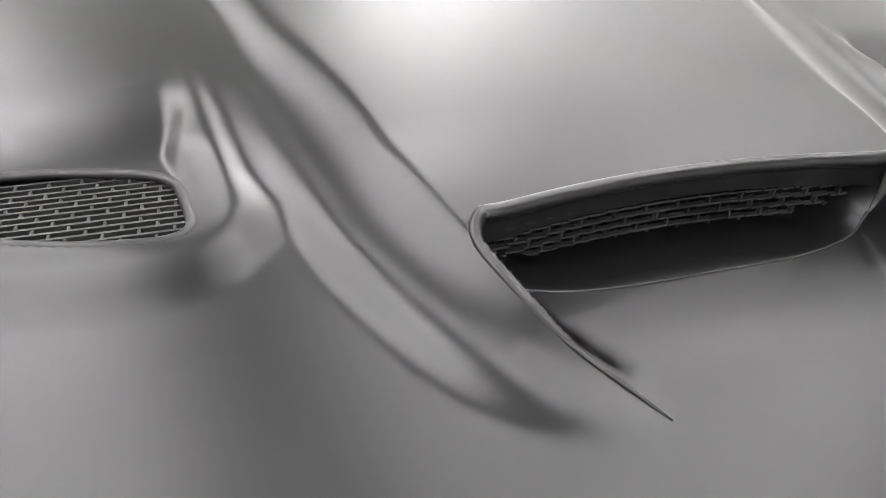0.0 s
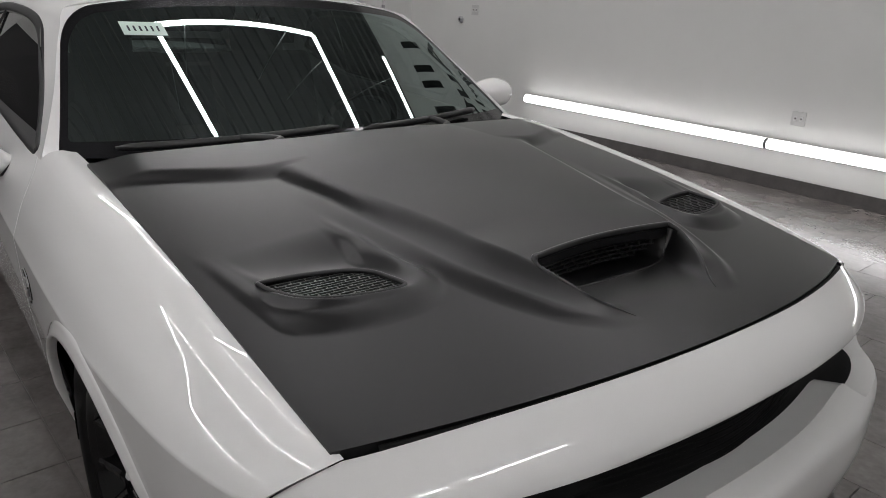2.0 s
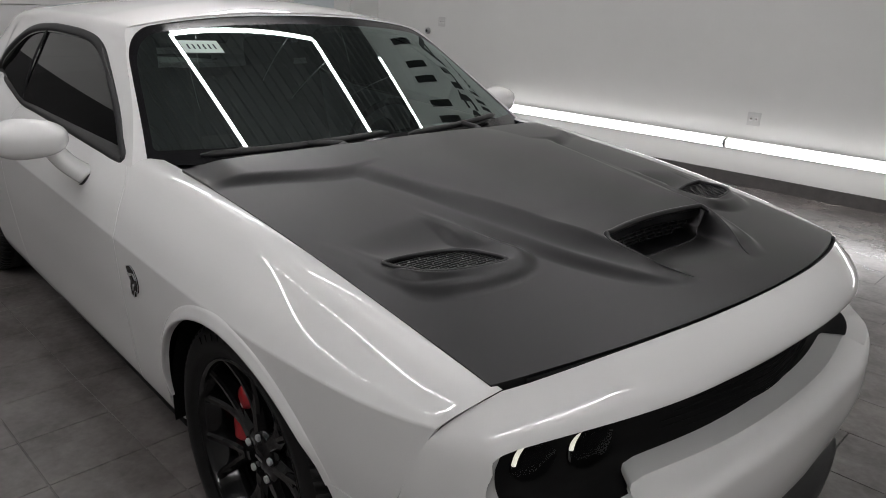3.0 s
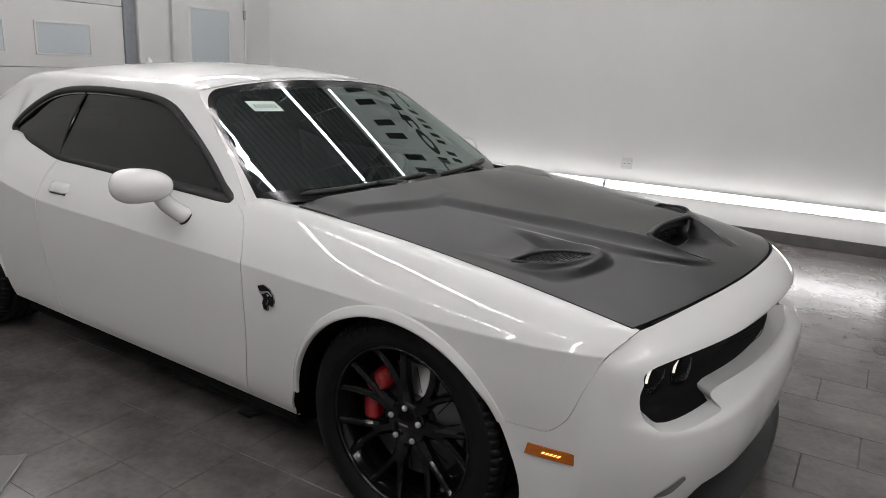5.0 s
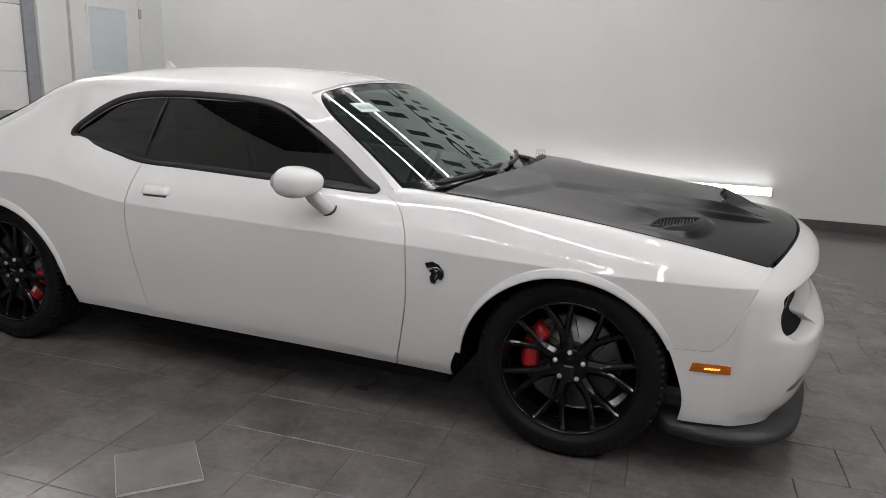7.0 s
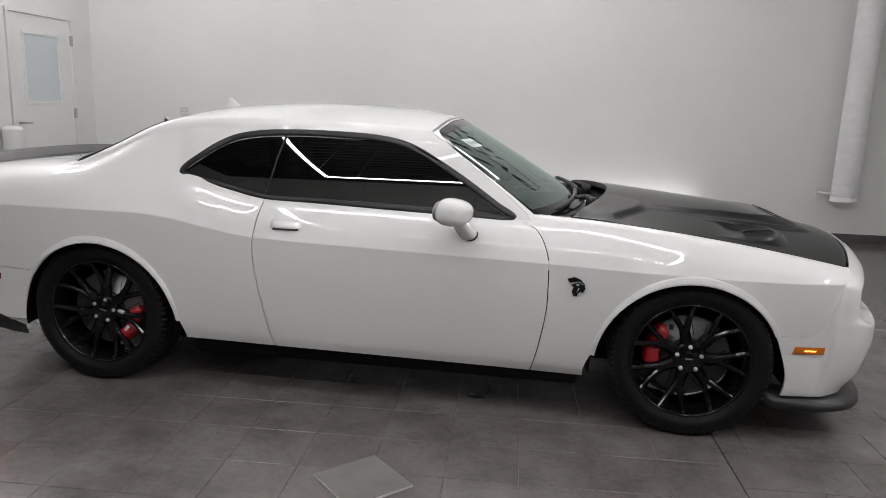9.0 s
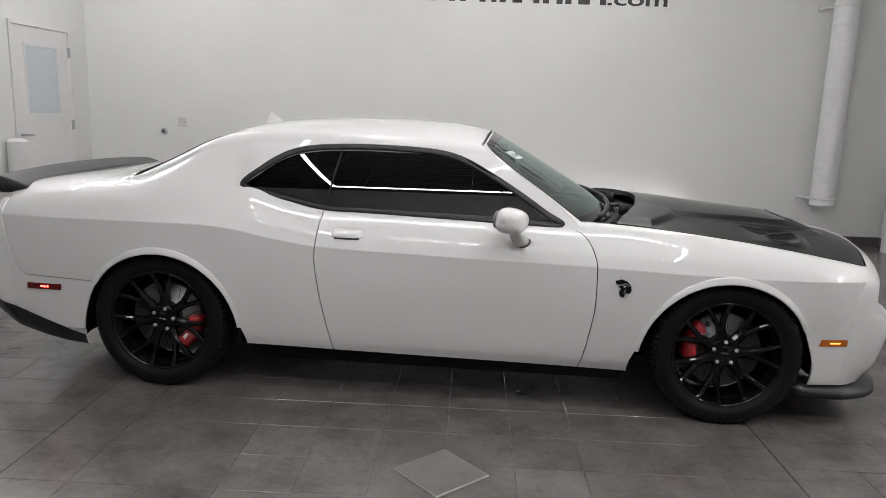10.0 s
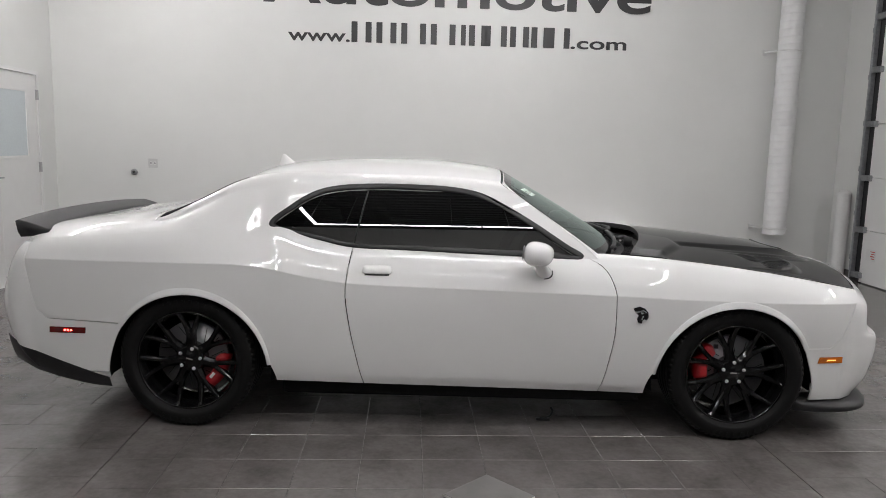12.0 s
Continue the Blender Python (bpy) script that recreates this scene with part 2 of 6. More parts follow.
def flipped(surface):
    """The same sheet facing the other way."""
    return surface[0], [tuple(reversed(q)) for q in surface[1]]


def placed(ob, m):
    ob.matrix_basis = m
    return ob


# ---- the hall ----


def room_box(name, x0, y0, z0, x1, y1, z1, mat, kind="structure", label="", category="", bevel=0.0, parent=None):
    ob = part(name, box_bm(x0, y0, z0, x1, y1, z1, bevel), mat, parent)
    if parent is None:
        placed(ob, ROOM)
        tagged(ob, label, category, kind=kind)
    return ob


floor_slab = room_box("floor", U0 - 0.2, V0 - 0.2, -0.15, U1 + 0.2, V1 + 0.2, -0.006, GROUT, label="dark grey porcelain tile floor of the car hall", category="floor")
wall_north = room_box("wall_north", U0 - 0.2, V1, -0.1, U1 + 0.2, V1 + 0.2, CEIL + 0.2, WALLPAINT, label="plain white painted wall with black lettering", category="wall")
# unseen walls: dark lower parts added only to darken what the car mirrors
wall_south = room_box("wall_south", U0 - 0.2, V0 - 0.2, -0.1, U1 + 0.2, V0, 2.9, DARKWALL, label="unseen dark lower wall closing the hall, added to darken reflections", category="wall")
wall_south_upper = room_box("wall_south_upper", U0 - 0.2, V0 - 0.2, 2.9, U1 + 0.2, V0, CEIL + 0.2, WALLPAINT, label="white painted upper wall closing the hall", category="wall")
wall_southwest = room_box("wall_southwest", U0 - 0.2, V0, -0.1, U0, -0.8, 1.7, DARKWALL, label="unseen dark lower wall closing the hall, added to darken reflections", category="wall")
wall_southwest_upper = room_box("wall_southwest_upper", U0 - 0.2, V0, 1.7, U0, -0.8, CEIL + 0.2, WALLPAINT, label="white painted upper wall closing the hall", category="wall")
wall_west = room_box("wall_west", U0 - 0.2, -0.8, -0.1, U0, V1, CEIL + 0.2, WALLPAINT, label="white painted wall with a door", category="wall")
wall_east = room_box("wall_east", U1, V0, -0.1, U1 + 0.2, V1, CEIL + 0.2, WALLPAINT, label="white painted wall beside the overhead door", category="wall")


def build_ceiling():
    vs = np.arange(V0 - 0.1, V1 + 0.1, 0.0125)
    ph = (vs / 0.20) % 1.0
    z = CEIL - 0.045 * (step(0.10, 0.18, ph) - step(0.32, 0.40, ph))
    p = np.array([[(u, v, zz) for v, zz in zip(vs, z)] for u in (U0 - 0.1, U1 + 0.1)])
    ob = mesh_object("ceiling", *rim(grid(p), (0, 0, 0.1)), CEILPAINT, smooth=False)
    tagged(placed(ob, ROOM), "painted ribbed steel deck ceiling", "ceiling", kind="structure")


build_ceiling()


def lamp_tube(name, a, b, radius, mat, label, wall=False):
    """A straight light tube with end caps, hung from two stems or held off the wall by clips."""
    a, b = np.array(a, float), np.array(b, float)
    holder = tagged(placed(new(name), ROOM @ Matrix.Translation(a)), label, "light")
    d = (b - a) / np.linalg.norm(b - a)
    l = np.linalg.norm(b - a)
    mesh_object("diffuser", *tube([d * 0.012, d * (l - 0.012)], radius, 20), mat, holder)
    for s in (0, l - 0.012):
        mesh_object("end_cap", *tube([d * s, d * (s + 0.012)], radius * 1.05, 20), STEEL, holder)
    if wall:
        # half shell added behind the tube to keep its light off the wall
        back = np.array([[d * q + np.array((0, 1.12 * radius * math.cos(t), 1.12 * radius * math.sin(t))) for t in np.linspace(-1.15, 1.15, 17)] for q in (0.0, l)])
        mesh_object("housing", *rim(grid(back), (0, 0.004, 0)), PLASTIC, holder, "white plastic batten behind the tube")
    for s in (0.18 * l, 0.82 * l):
        if wall:
            mesh_object("wall_clip", *tube([d * s, d * s + np.array((0, V1 - a[1], 0))], 0.012, 8), STEEL, holder)
        else:
            mesh_object("hanger", *tube([d * s, d * s + np.array((0, 0, CEIL - a[2]))], 0.006, 8), STEEL, holder)
    return holder


# low tubes along the lettered wall
lamp_tube("wall_light", (-2.62, V1 - 0.075, 0.374), (0.125, V1 - 0.075, 0.374), 0.042, WALLLAMP, "white glowing light tube low along the wall", True)
lamp_tube("wall_light", (0.127, V1 - 0.075, 0.374), (2.80, V1 - 0.075, 0.374), 0.042, WALLLAMP, "white glowing light tube low along the wall", True)

# a frame of tubes under the ceiling, over the car, plus added fill tubes
TZ = 3.8
ROWS = {
    OVER_CAR: (((-0.8, 0.0), (0.7, 0.0)), ((0.7, 0.0), (2.2, 0.0)), ((-0.8, 1.75), (0.7, 1.75)), ((0.7, 1.75), (2.2, 1.75)), ((-0.8, 0.0), (-0.8, 1.75)), ((2.2, 0.0), (2.2, 1.75))),
    # first two follow a mirrored row; the two western tubes are added fill
    NEAR_WALL_AND_FILL: (((-0.85, 2.85), (0.7, 2.85)), ((0.7, 2.85), (2.2, 2.85)), ((-4.3, 3.3), (-2.1, 3.3)), ((-4.4, 1.2), (-2.2, 1.2))),
    OUTER: (((-1.8, -2.2), (0.3, -2.2)), ((0.3, -2.2), (2.2, -2.2)), ((-1.8, -4.4), (0.3, -4.4)), ((0.3, -4.4), (2.2, -4.4)), ((-1.8, -2.2), (-1.8, -4.4)), ((2.2, -2.2), (2.2, -4.4))),
    # no such tubes known: added to brighten the ends of the walls
    CORNER_FILL: (((-4.3, 0.4), (-4.3, 3.3)), ((4.95, -3.6), (4.95, -1.4)), ((4.95, -1.2), (4.95, 0.2)))}
for glow, spans in ROWS.items():
    for (ax, ay), (bx, by) in spans:
        lamp_tube("ceiling_light", (ax, ay, TZ), (bx, by, TZ), 0.024, LAMPS_BY_ROW[glow], "slim glowing tube of the ceiling rows, added fill tubes included")

# ---- the car: x ahead, right side at negative y, z up ----
car = tagged(new("car"), "white two-door muscle coupe with satin black bonnet and black wheels", "car")
AX, AZ, AR = 1.458, 0.318, 0.424      # wheel arches
WX, WZ, WR = 1.475, 0.366, 0.366      # wheels

crease_z = pchip([-2.6, -2.3, -1.84, -1.25, -1.07, -0.83, -0.6, 0, 0.8, 1.13, 1.72, 2.05, 2.3], [0.9, 0.905, 0.906, 0.908, 0.895, 0.85, 0.82, 0.805, 0.79, 0.78, 0.768, 0.766, 0.762])
crease_w = pchip([-2.56, -2.5, -2.4, -2.3, -1.84, -1.25, -0.6, 0, 0.8, 1.13, 1.5, 1.87, 2.05, 2.16, 2.25], [0.72, 0.82, 0.90, 0.935, 0.968, 0.978, 0.966, 0.968, 0.974, 0.974, 0.968, 0.937, 0.897, 0.84, 0.77])
mid_w = pchip([-2.56, -2.5, -2.4, -2.3, -2.0, -1.475, -1.0, 0, 0.8, 1.2, 1.475, 1.87, 2.05, 2.16, 2.25], [0.72, 0.82, 0.895, 0.926, 0.94, 0.962, 0.958, 0.952, 0.953, 0.956, 0.953, 0.912, 0.884, 0.85, 0.78])
sill_w = pchip([-2.5, -2.3, -1.85, -1.0, -0.5, 0.75, 1.02, 1.87, 2.1, 2.25], [0.74, 0.86, 0.93, 0.924, 0.916, 0.892, 0.884, 0.868, 0.83, 0.72])
sill_z = pchip([-2.5, -1.85, -1.0, -0.5, 0.75, 1.02, 1.87, 2.2], [0.30, 0.215, 0.272, 0.265, 0.246, 0.238, 0.19, 0.19])
# shoulder: the foot of the side windows, on into bonnet edge and boot edge
shoulder_w = pchip([-2.52, -2.4, -2.2, -1.9, -1.6, -1.3, -1.03, -0.79, -0.59, 0.03, 0.42, 0.665, 0.9, 1.4, 1.8, 2.05, 2.16, 2.25], [0.7, 0.80, 0.868, 0.895, 0.89, 0.868, 0.845, 0.85, 0.86, 0.866, 0.871, 0.871, 0.872, 0.872, 0.862, 0.835, 0.79, 0.72])
shoulder_z = pchip([-2.52, -2.3, -1.9, -1.6, -1.3, -1.03, -0.79, -0.59, -0.37, 0.03, 0.42, 0.665, 0.9, 1.4, 1.8, 2.05, 2.16, 2.25], [0.985, 1.005, 1.038, 1.064, 1.085, 1.097, 1.037, 0.998, 0.993, 0.982, 0.971, 0.967, 0.962, 0.915, 0.862, 0.822, 0.803, 0.78])
hood_w = pchip([0.7, 0.9, 1.5, 2.156, 2.3], [0.80, 0.795, 0.785, 0.765, 0.74])
hood_z = lambda x: 0.982 - 0.075 * (np.asarray(x) - 0.9) / 1.256 - 0.085 * np.abs((np.asarray(x) - 0.9) / 1.256) ** 2


def side_rows(x):
    """(w, z) from sill over the crease to the shoulder, and over the wing top to the bonnet edge."""
    zs, zc, zt = float(sill_z(x)), float(crease_z(x)), float(shoulder_z(x))
    ws, wm, wc, wt = float(sill_w(x)), float(mid_w(x)), float(crease_w(x)), float(shoulder_w(x))
    low = pchip([zs, zs + 0.05, 0.5, 0.5 * (0.5 + zc), zc], [ws, ws + 0.45 * (wm - ws), wm, 0.45 * wm + 0.55 * wc + 0.004, wc])
    z_low = np.concatenate([np.linspace(zs, zc - 0.012, 40), [zc - 0.004]])
    rows = [(float(low(z)), z) for z in z_low] + [(wc, zc)]
    even, deck = float(step(-0.9, -1.15, x)), float(step(-1.4, -1.65, x))
    up = pchip([zc, 0.55 * zc + 0.45 * zt, 0.2 * zc + 0.8 * zt, zt], [wc, wc + (0.33 + 0.12 * even - 0.15 * deck) * (wt - wc), wc + (0.725 + 0.075 * even - 0.20 * deck) * (wt - wc), wt])
    for z in np.concatenate([[zc + 0.004], np.linspace(zc + 0.012, zt, 12)]):
        rows.append((float(up(z)), z))
    return rows


def side_section(x):
    rows = side_rows(x)
    return rounded_shoulder(x)[:len(rows)] if x < -1.03 else rows


def arch_flare(x, z):
    """A thin flare round the wheel openings that dies out at a soft crease."""
    out = np.zeros_like(x)
    for cx in (AX, -AX):
        r = np.hypot(x - cx, z - AZ)
        out += 0.004 * np.clip(1 - (r - AR) / 0.034, 0, 1.1) * step(0.36, 0.60, z) * (z > 0.16)
    return out


def side_surface():
    xs = np.concatenate([np.linspace(-2.5, -1.9, 50), np.linspace(-1.892, 1.892, 480), np.linspace(1.9, 2.24, 40)])
    rows = np.array([[(x, w, z) for w, z in side_section(x)] for x in xs])
    top = []
    for x, r in zip(xs, rows):
        # over the shoulder towards the bonnet edge
        w0, z0 = r[-1][1:]
        slope = (r[-1][1:] - r[-2][1:]) / (np.linalg.norm(r[-1][1:] - r[-2][1:]) + 1e-9)
        w1, z1 = float(hood_w(x)) - 0.004, float(hood_z(x)) - 0.003
        if x < 0.64:
            top.append([(x, w0, z0)] * 5)
            continue
        if x < 0.9:
            k = float(step(0.64, 0.72, x))
            w1, z1 = w0 + k * (w1 - w0), z0 + k * (z1 - z0)
        d = math.hypot(w1 - w0, z1 - z0)
        line = []
        for s in np.linspace(0, 1, 6)[1:]:
            a = (1 - s) ** 2
            b = 2 * s * (1 - s)
            line.append((x, a * w0 + b * (w0 + slope[0] * d * 0.5) + s * s * w1, a * z0 + b * (z0 + slope[1] * d * 0.5) + s * s * z1))
        top.append(line)
    p = np.concatenate([rows, np.array(top)], 1)
    p[:, :, 1] = -(p[:, :, 1] + arch_flare(p[:, :, 0], p[:, :, 2]))
    v, f = grid(p)
    # faces that have shrunk to nothing would spoil the shading along the shoulder
    return v, [q for q in f if np.linalg.norm(np.cross(v[q[2]] - v[q[0]], v[q[3]] - v[q[1]])) > 1e-9]


door_front = pchip([0.2, 0.246, 0.40, 0.617, 0.787, 0.874, 0.932, 0.969, 1.0], [0.73, 0.745, 0.781, 0.807, 0.803, 0.778, 0.735, 0.668, 0.6])
door_rear = pchip([0.2, 0.265, 0.425, 0.609, 0.761, 0.852, 0.994, 1.05], [-0.50, -0.524, -0.565, -0.602, -0.62, -0.614, -0.594, -0.58])
nose_line = pchip([0.45, 0.53, 0.575, 0.66, 0.725, 0.765, 0.822, 0.87], [1.95, 1.995, 2.032, 2.066, 2.093, 2.112, 2.156, 2.19])
tail_line = pchip([0.5, 0.59, 0.634, 0.771, 0.9, 1.014], [-2.1, -2.215, -2.265, -2.302, -2.322, -2.31])


def fender_field(v):
    x, z = v[:, 0], v[:, 2]
    a, b = np.where(x < 1.6, 1.0, z - 0.518), nose_line(z) - x
    return np.minimum(a, b) - 0.25 * np.maximum(0, 0.03 - np.abs(a - b)) ** 2 / 0.03


def quarter_field(v):
    x, z = v[:, 0], v[:, 2]
    return np.minimum(np.where(x > -1.6, 1.0, z - 0.572 + 0.04 * (x + 1.86)), x - tail_line(np.clip(z, 0.5, 1.05)))


def outside_arches(v):
    """Distance from the wheel openings, which widen towards the sill."""
    wider = AR + 0.035 * step(0.42, 0.24, v[:, 2]) * (np.abs(v[:, 0]) < AX) + np.where(v[:, 0] > AX, 0.022, 0.012) * step(0.46, 0.28, v[:, 2])
    return np.minimum(np.hypot(v[:, 0] - AX, v[:, 2] - AZ), np.hypot(v[:, 0] + AX, v[:, 2] - AZ)) - wider


# ---- upper body: pillars, roof, rear glass, boot ----
rail_w = pchip([-2.4, -2.1, -1.8, -1.68, -1.45, -1.25, -1.0, -0.52, -0.1, 0.25, 0.8], [0.72, 0.76, 0.765, 0.755, 0.725, 0.70, 0.695, 0.70, 0.69, 0.665, 0.65])
rail_z = pchip([-2.4, -2.1, -1.85, -1.75, -1.70, -1.6, -1.45, -1.25, -1.1, -0.9, -0.52, -0.1, 0.25, 0.8], [1.035, 1.064, 1.082, 1.090, 1.104, 1.150, 1.222, 1.322, 1.362, 1.376, 1.372, 1.366, 1.345, 1.325])
roof_z = pchip([-2.4, -2.2, -1.9, -1.76, -1.71, -1.5, -1.3, -1.18, -1.05, -0.85, -0.6, -0.35, -0.1, 0.1, 0.3, 0.8], [1.05, 1.085, 1.115, 1.124, 1.139, 1.243, 1.342, 1.394, 1.424, 1.444, 1.457, 1.461, 1.452, 1.433, 1.393, 1.30])


def screen_x(y, z):
    q = (z - 0.985) / 0.35
    bow = lambda n: 1 - 0.9 * n ** 2 - 0.1 * np.minimum(np.abs(n), 1.12) ** 8
    low, high = 0.735 + 0.225 * bow(y / 0.817), 0.222 + 0.142 * bow(y / 0.665)
    return low + (high - low) * q + 0.03 * q * (1 - q)


def upper_rows(x):
    w0, z0 = float(shoulder_w(x)), float(shoulder_z(x))
    wr, zr, zt = float(rail_w(x)), float(rail_z(x)), float(roof_z(x))
    rows = []
    # side: leaning in, then rounding over the rail to the crown
    knee_w, knee_z = wr + 0.03, max(zr - 0.045, z0 + 0.55 * (zr - z0))
    low = side_rows(x)[-2:]
    way = np.array((low[1][0] - low[0][0], low[1][1] - low[0][1]))
    way *= 0.5 * math.hypot(knee_w - w0, knee_z - z0) / (np.linalg.norm(way) + 1e-9)
    bend = float(step(-0.95, -1.12, x))
    for s in np.linspace(0, 1, 18):
        rows.append((w0 + (knee_w - w0) * s + bend * 2 * s * (1 - s) * (way[0] - 0.5 * (knee_w - w0)) + 0.02 * math.sin(math.pi * s) * float(step(0.55, 0.10, x)) * float(step(-1.1, -0.95, x)), z0 + (knee_z - z0) * s + bend * 2 * s * (1 - s) * (way[1] - 0.5 * (knee_z - z0))))
    crown = [(wr * k, zr + (zt - zr) * (1 - k ** 2.2)) for k in (0.93, 0.86)]
    a, c = np.array((knee_w, knee_z)), np.array(crown[0])
    b = np.array((wr + 0.012, zr + 0.004))
    for s in np.linspace(0, 1, 9)[1:]:
        rows.append(tuple((1 - s) ** 2 * a + 2 * s * (1 - s) * b + s * s * c))
    for k in np.linspace(0.93, 0, 16)[1:]:
        rows.append((wr * k, zr + (zt - zr) * (1 - k ** 2.2)))
    # the boot lid is one even dome
    deck = float(step(-1.62, -1.76, x))
    return [(w, z + deck * (z0 + (zt - z0) * (1 - min(1, w / w0) ** 8) - z)) for w, z in rows]


def rounded_shoulder(x):
    """The whole section behind the side windows, with the shoulder worn round between haunch, pillar and boot."""
    low, high = side_rows(x), upper_rows(x)
    p = np.array(low + high[1:])
    along = np.concatenate([[0], np.cumsum(np.hypot(*np.diff(p, axis=0).T) + 1e-7)])
    at = along[len(low) - 1]
    u = np.linspace(0, along[-1], 400)
    h = u[1]
    k = np.exp(-0.5 * (np.arange(-60, 61) * h / 0.035) ** 2)
    k /= k.sum()
    out = []
    for c in (0, 1):
        even = np.interp(u, along, p[:, c])
        wide = np.concatenate([2 * even[0] - even[60:0:-1], even, 2 * even[-1] - even[-2:-62:-1]])
        out.append(np.interp(along, u, np.convolve(wide, k, "valid")))
    share = (float(step(-1.03, -1.2, x)) * np.exp(-((along - at) / 0.10) ** 4))[:, None]
    return [tuple(q) for q in p + share * (np.array(out).T - p)]


def upper_section(x):
    return rounded_shoulder(x)[len(side_rows(x)) - 1:] if x < -1.03 else upper_rows(x)


def upper_surface():
    xs = np.concatenate([np.linspace(-2.34, -1.8, 24), np.linspace(-1.785, 0.74, 150)])
    half = np.array([[(x, -w, z) for w, z in upper_section(x)] for x in xs])
    other = half[:, -2::-1] * (1, -1, 1)
    v, f = grid(np.concatenate([half, other], 1))
    return v, [tuple(reversed(q)) for q in f]


DLO = catmull([(-1.03, 1.097), (-0.93, 1.198), (-0.813, 1.270), (-0.69, 1.302), (-0.52, 1.316), (-0.32, 1.318), (-0.07, 1.308), (0.09, 1.277), (0.236, 1.209),
               (0.389, 1.122), (0.539, 1.027), (0.622, 0.972), (0.42, 0.977), (0.03, 0.988), (-0.37, 0.999), (-0.585, 1.004), (-0.794, 1.043)], 160, True)


def back_glass_field(v):
    """Above 0 inside the rear window."""
    x, y = v[:, 0], np.abs(v[:, 1])
    top, low = -1.16 - 0.03 * (y / 0.6) ** 2, -1.70 + 0.05 * (y / 0.7) ** 2
    edge = 0.650 + (x + 1.16) * -0.175 - y
    return np.minimum(np.minimum(top - x, x - low), edge)


GAP = 0.0024
side = clip(side_surface(), outside_arches)
wing = clip(clip(side, lambda v: v[:, 0] - door_front(v[:, 2]) - GAP), lambda v: fender_field(v) - 0.0010)
leaf = clip(clip(side, lambda v: door_front(v[:, 2]) - GAP - v[:, 0]), lambda v: v[:, 0] - door_rear(v[:, 2]) - GAP)
haunch = clip(clip(side, lambda v: door_rear(v[:, 2]) - GAP - v[:, 0]), lambda v: quarter_field(v) - GAP)
tail_side = clip(clip(side, lambda v: -1.6 - v[:, 0]), lambda v: -quarter_field(v) - GAP)
for name, surf in (("front_wing", wing), ("door", leaf), ("rear_quarter", haunch)):
    s = rim(surf, (0, 0.010, 0))
    mesh_object(name, *s, WHITE, car)
    mesh_object(name, *mirrored(s), WHITE, car)

upper = upper_surface()
dlo = lambda v: polygon_distance(v[:, 0], v[:, 2], DLO)
before_screen = lambda v: screen_x(v[:, 1], v[:, 2]) - 0.004 - v[:, 0]
shell = clip(clip(upper, before_screen), lambda v: np.where(np.abs(v[:, 1]) > 0.6, dlo(v), 1.0))
roof_panel = clip(clip(shell, lambda v: -back_glass_field(v)), lambda v: v[:, 0] + 1.73 - 0.04 * (np.abs(v[:, 1]) / 0.7) ** 2 + np.where(np.abs(v[:, 1]) > 0.77, 9, 0))
mesh_object("roof", *rim(roof_panel, (0, 0, -0.02)), WHITE, car)
boot = clip(shell, lambda v: -1.735 + 0.04 * (np.abs(v[:, 1]) / 0.7) ** 2 - v[:, 0] - np.where(np.abs(v[:, 1]) > 0.77, 9, 0))
mesh_object("boot_lid", *rim(boot, (0, 0, -0.03)), WHITE, car)


def side_glass(sgn):
    """A gently bowed sheet just inside the side window openings."""
    v = upper[0][(upper[0][:, 1] < -0.6)]
    v = v[dlo(v) < 0.0]
    terms = lambda x, z: np.stack([np.ones_like(x), x, z, x * x, z * z], -1)
    c = np.linalg.lstsq(terms(v[:, 0], v[:, 2]), -v[:, 1], rcond=None)[0]
    gx, gz = np.meshgrid(np.linspace(-1.06, 0.66, 90), np.linspace(0.94, 1.34, 30), indexing="ij")
    return grid(np.stack([gx, sgn * (terms(gx, gz) @ c - 0.013), gz], 2))


roof_top = lambda x, y: rail_z(x) + (roof_z(x) - rail_z(x)) * (1 - np.clip(np.abs(y) / rail_w(x), 0, 1.2) ** 2.2)
for sgn in (-1, 1):
    xs = np.linspace(-1.20, -1.675, 24)
    ws = 0.653 - 0.175 * (xs + 1.16)
    seal = np.stack([xs, sgn * ws, roof_top(xs, ws) + 0.001], 1)
    mesh_object("rear_window_seal", *tube(seal, np.interp(xs, [-1.675, -1.64, -1.56, -1.5, -1.2], [0.003, 0.012, 0.006, 0.003, 0.0025]), 8), BLACK, car, "black rubber seal of the rear window")
sunk = (upper[0] - (0, 0, 0.008), upper[1])
mesh_object("rear_window", *clip(sunk, lambda v: back_glass_field(v) + 0.012), TINT, car, "dark tinted rear window")
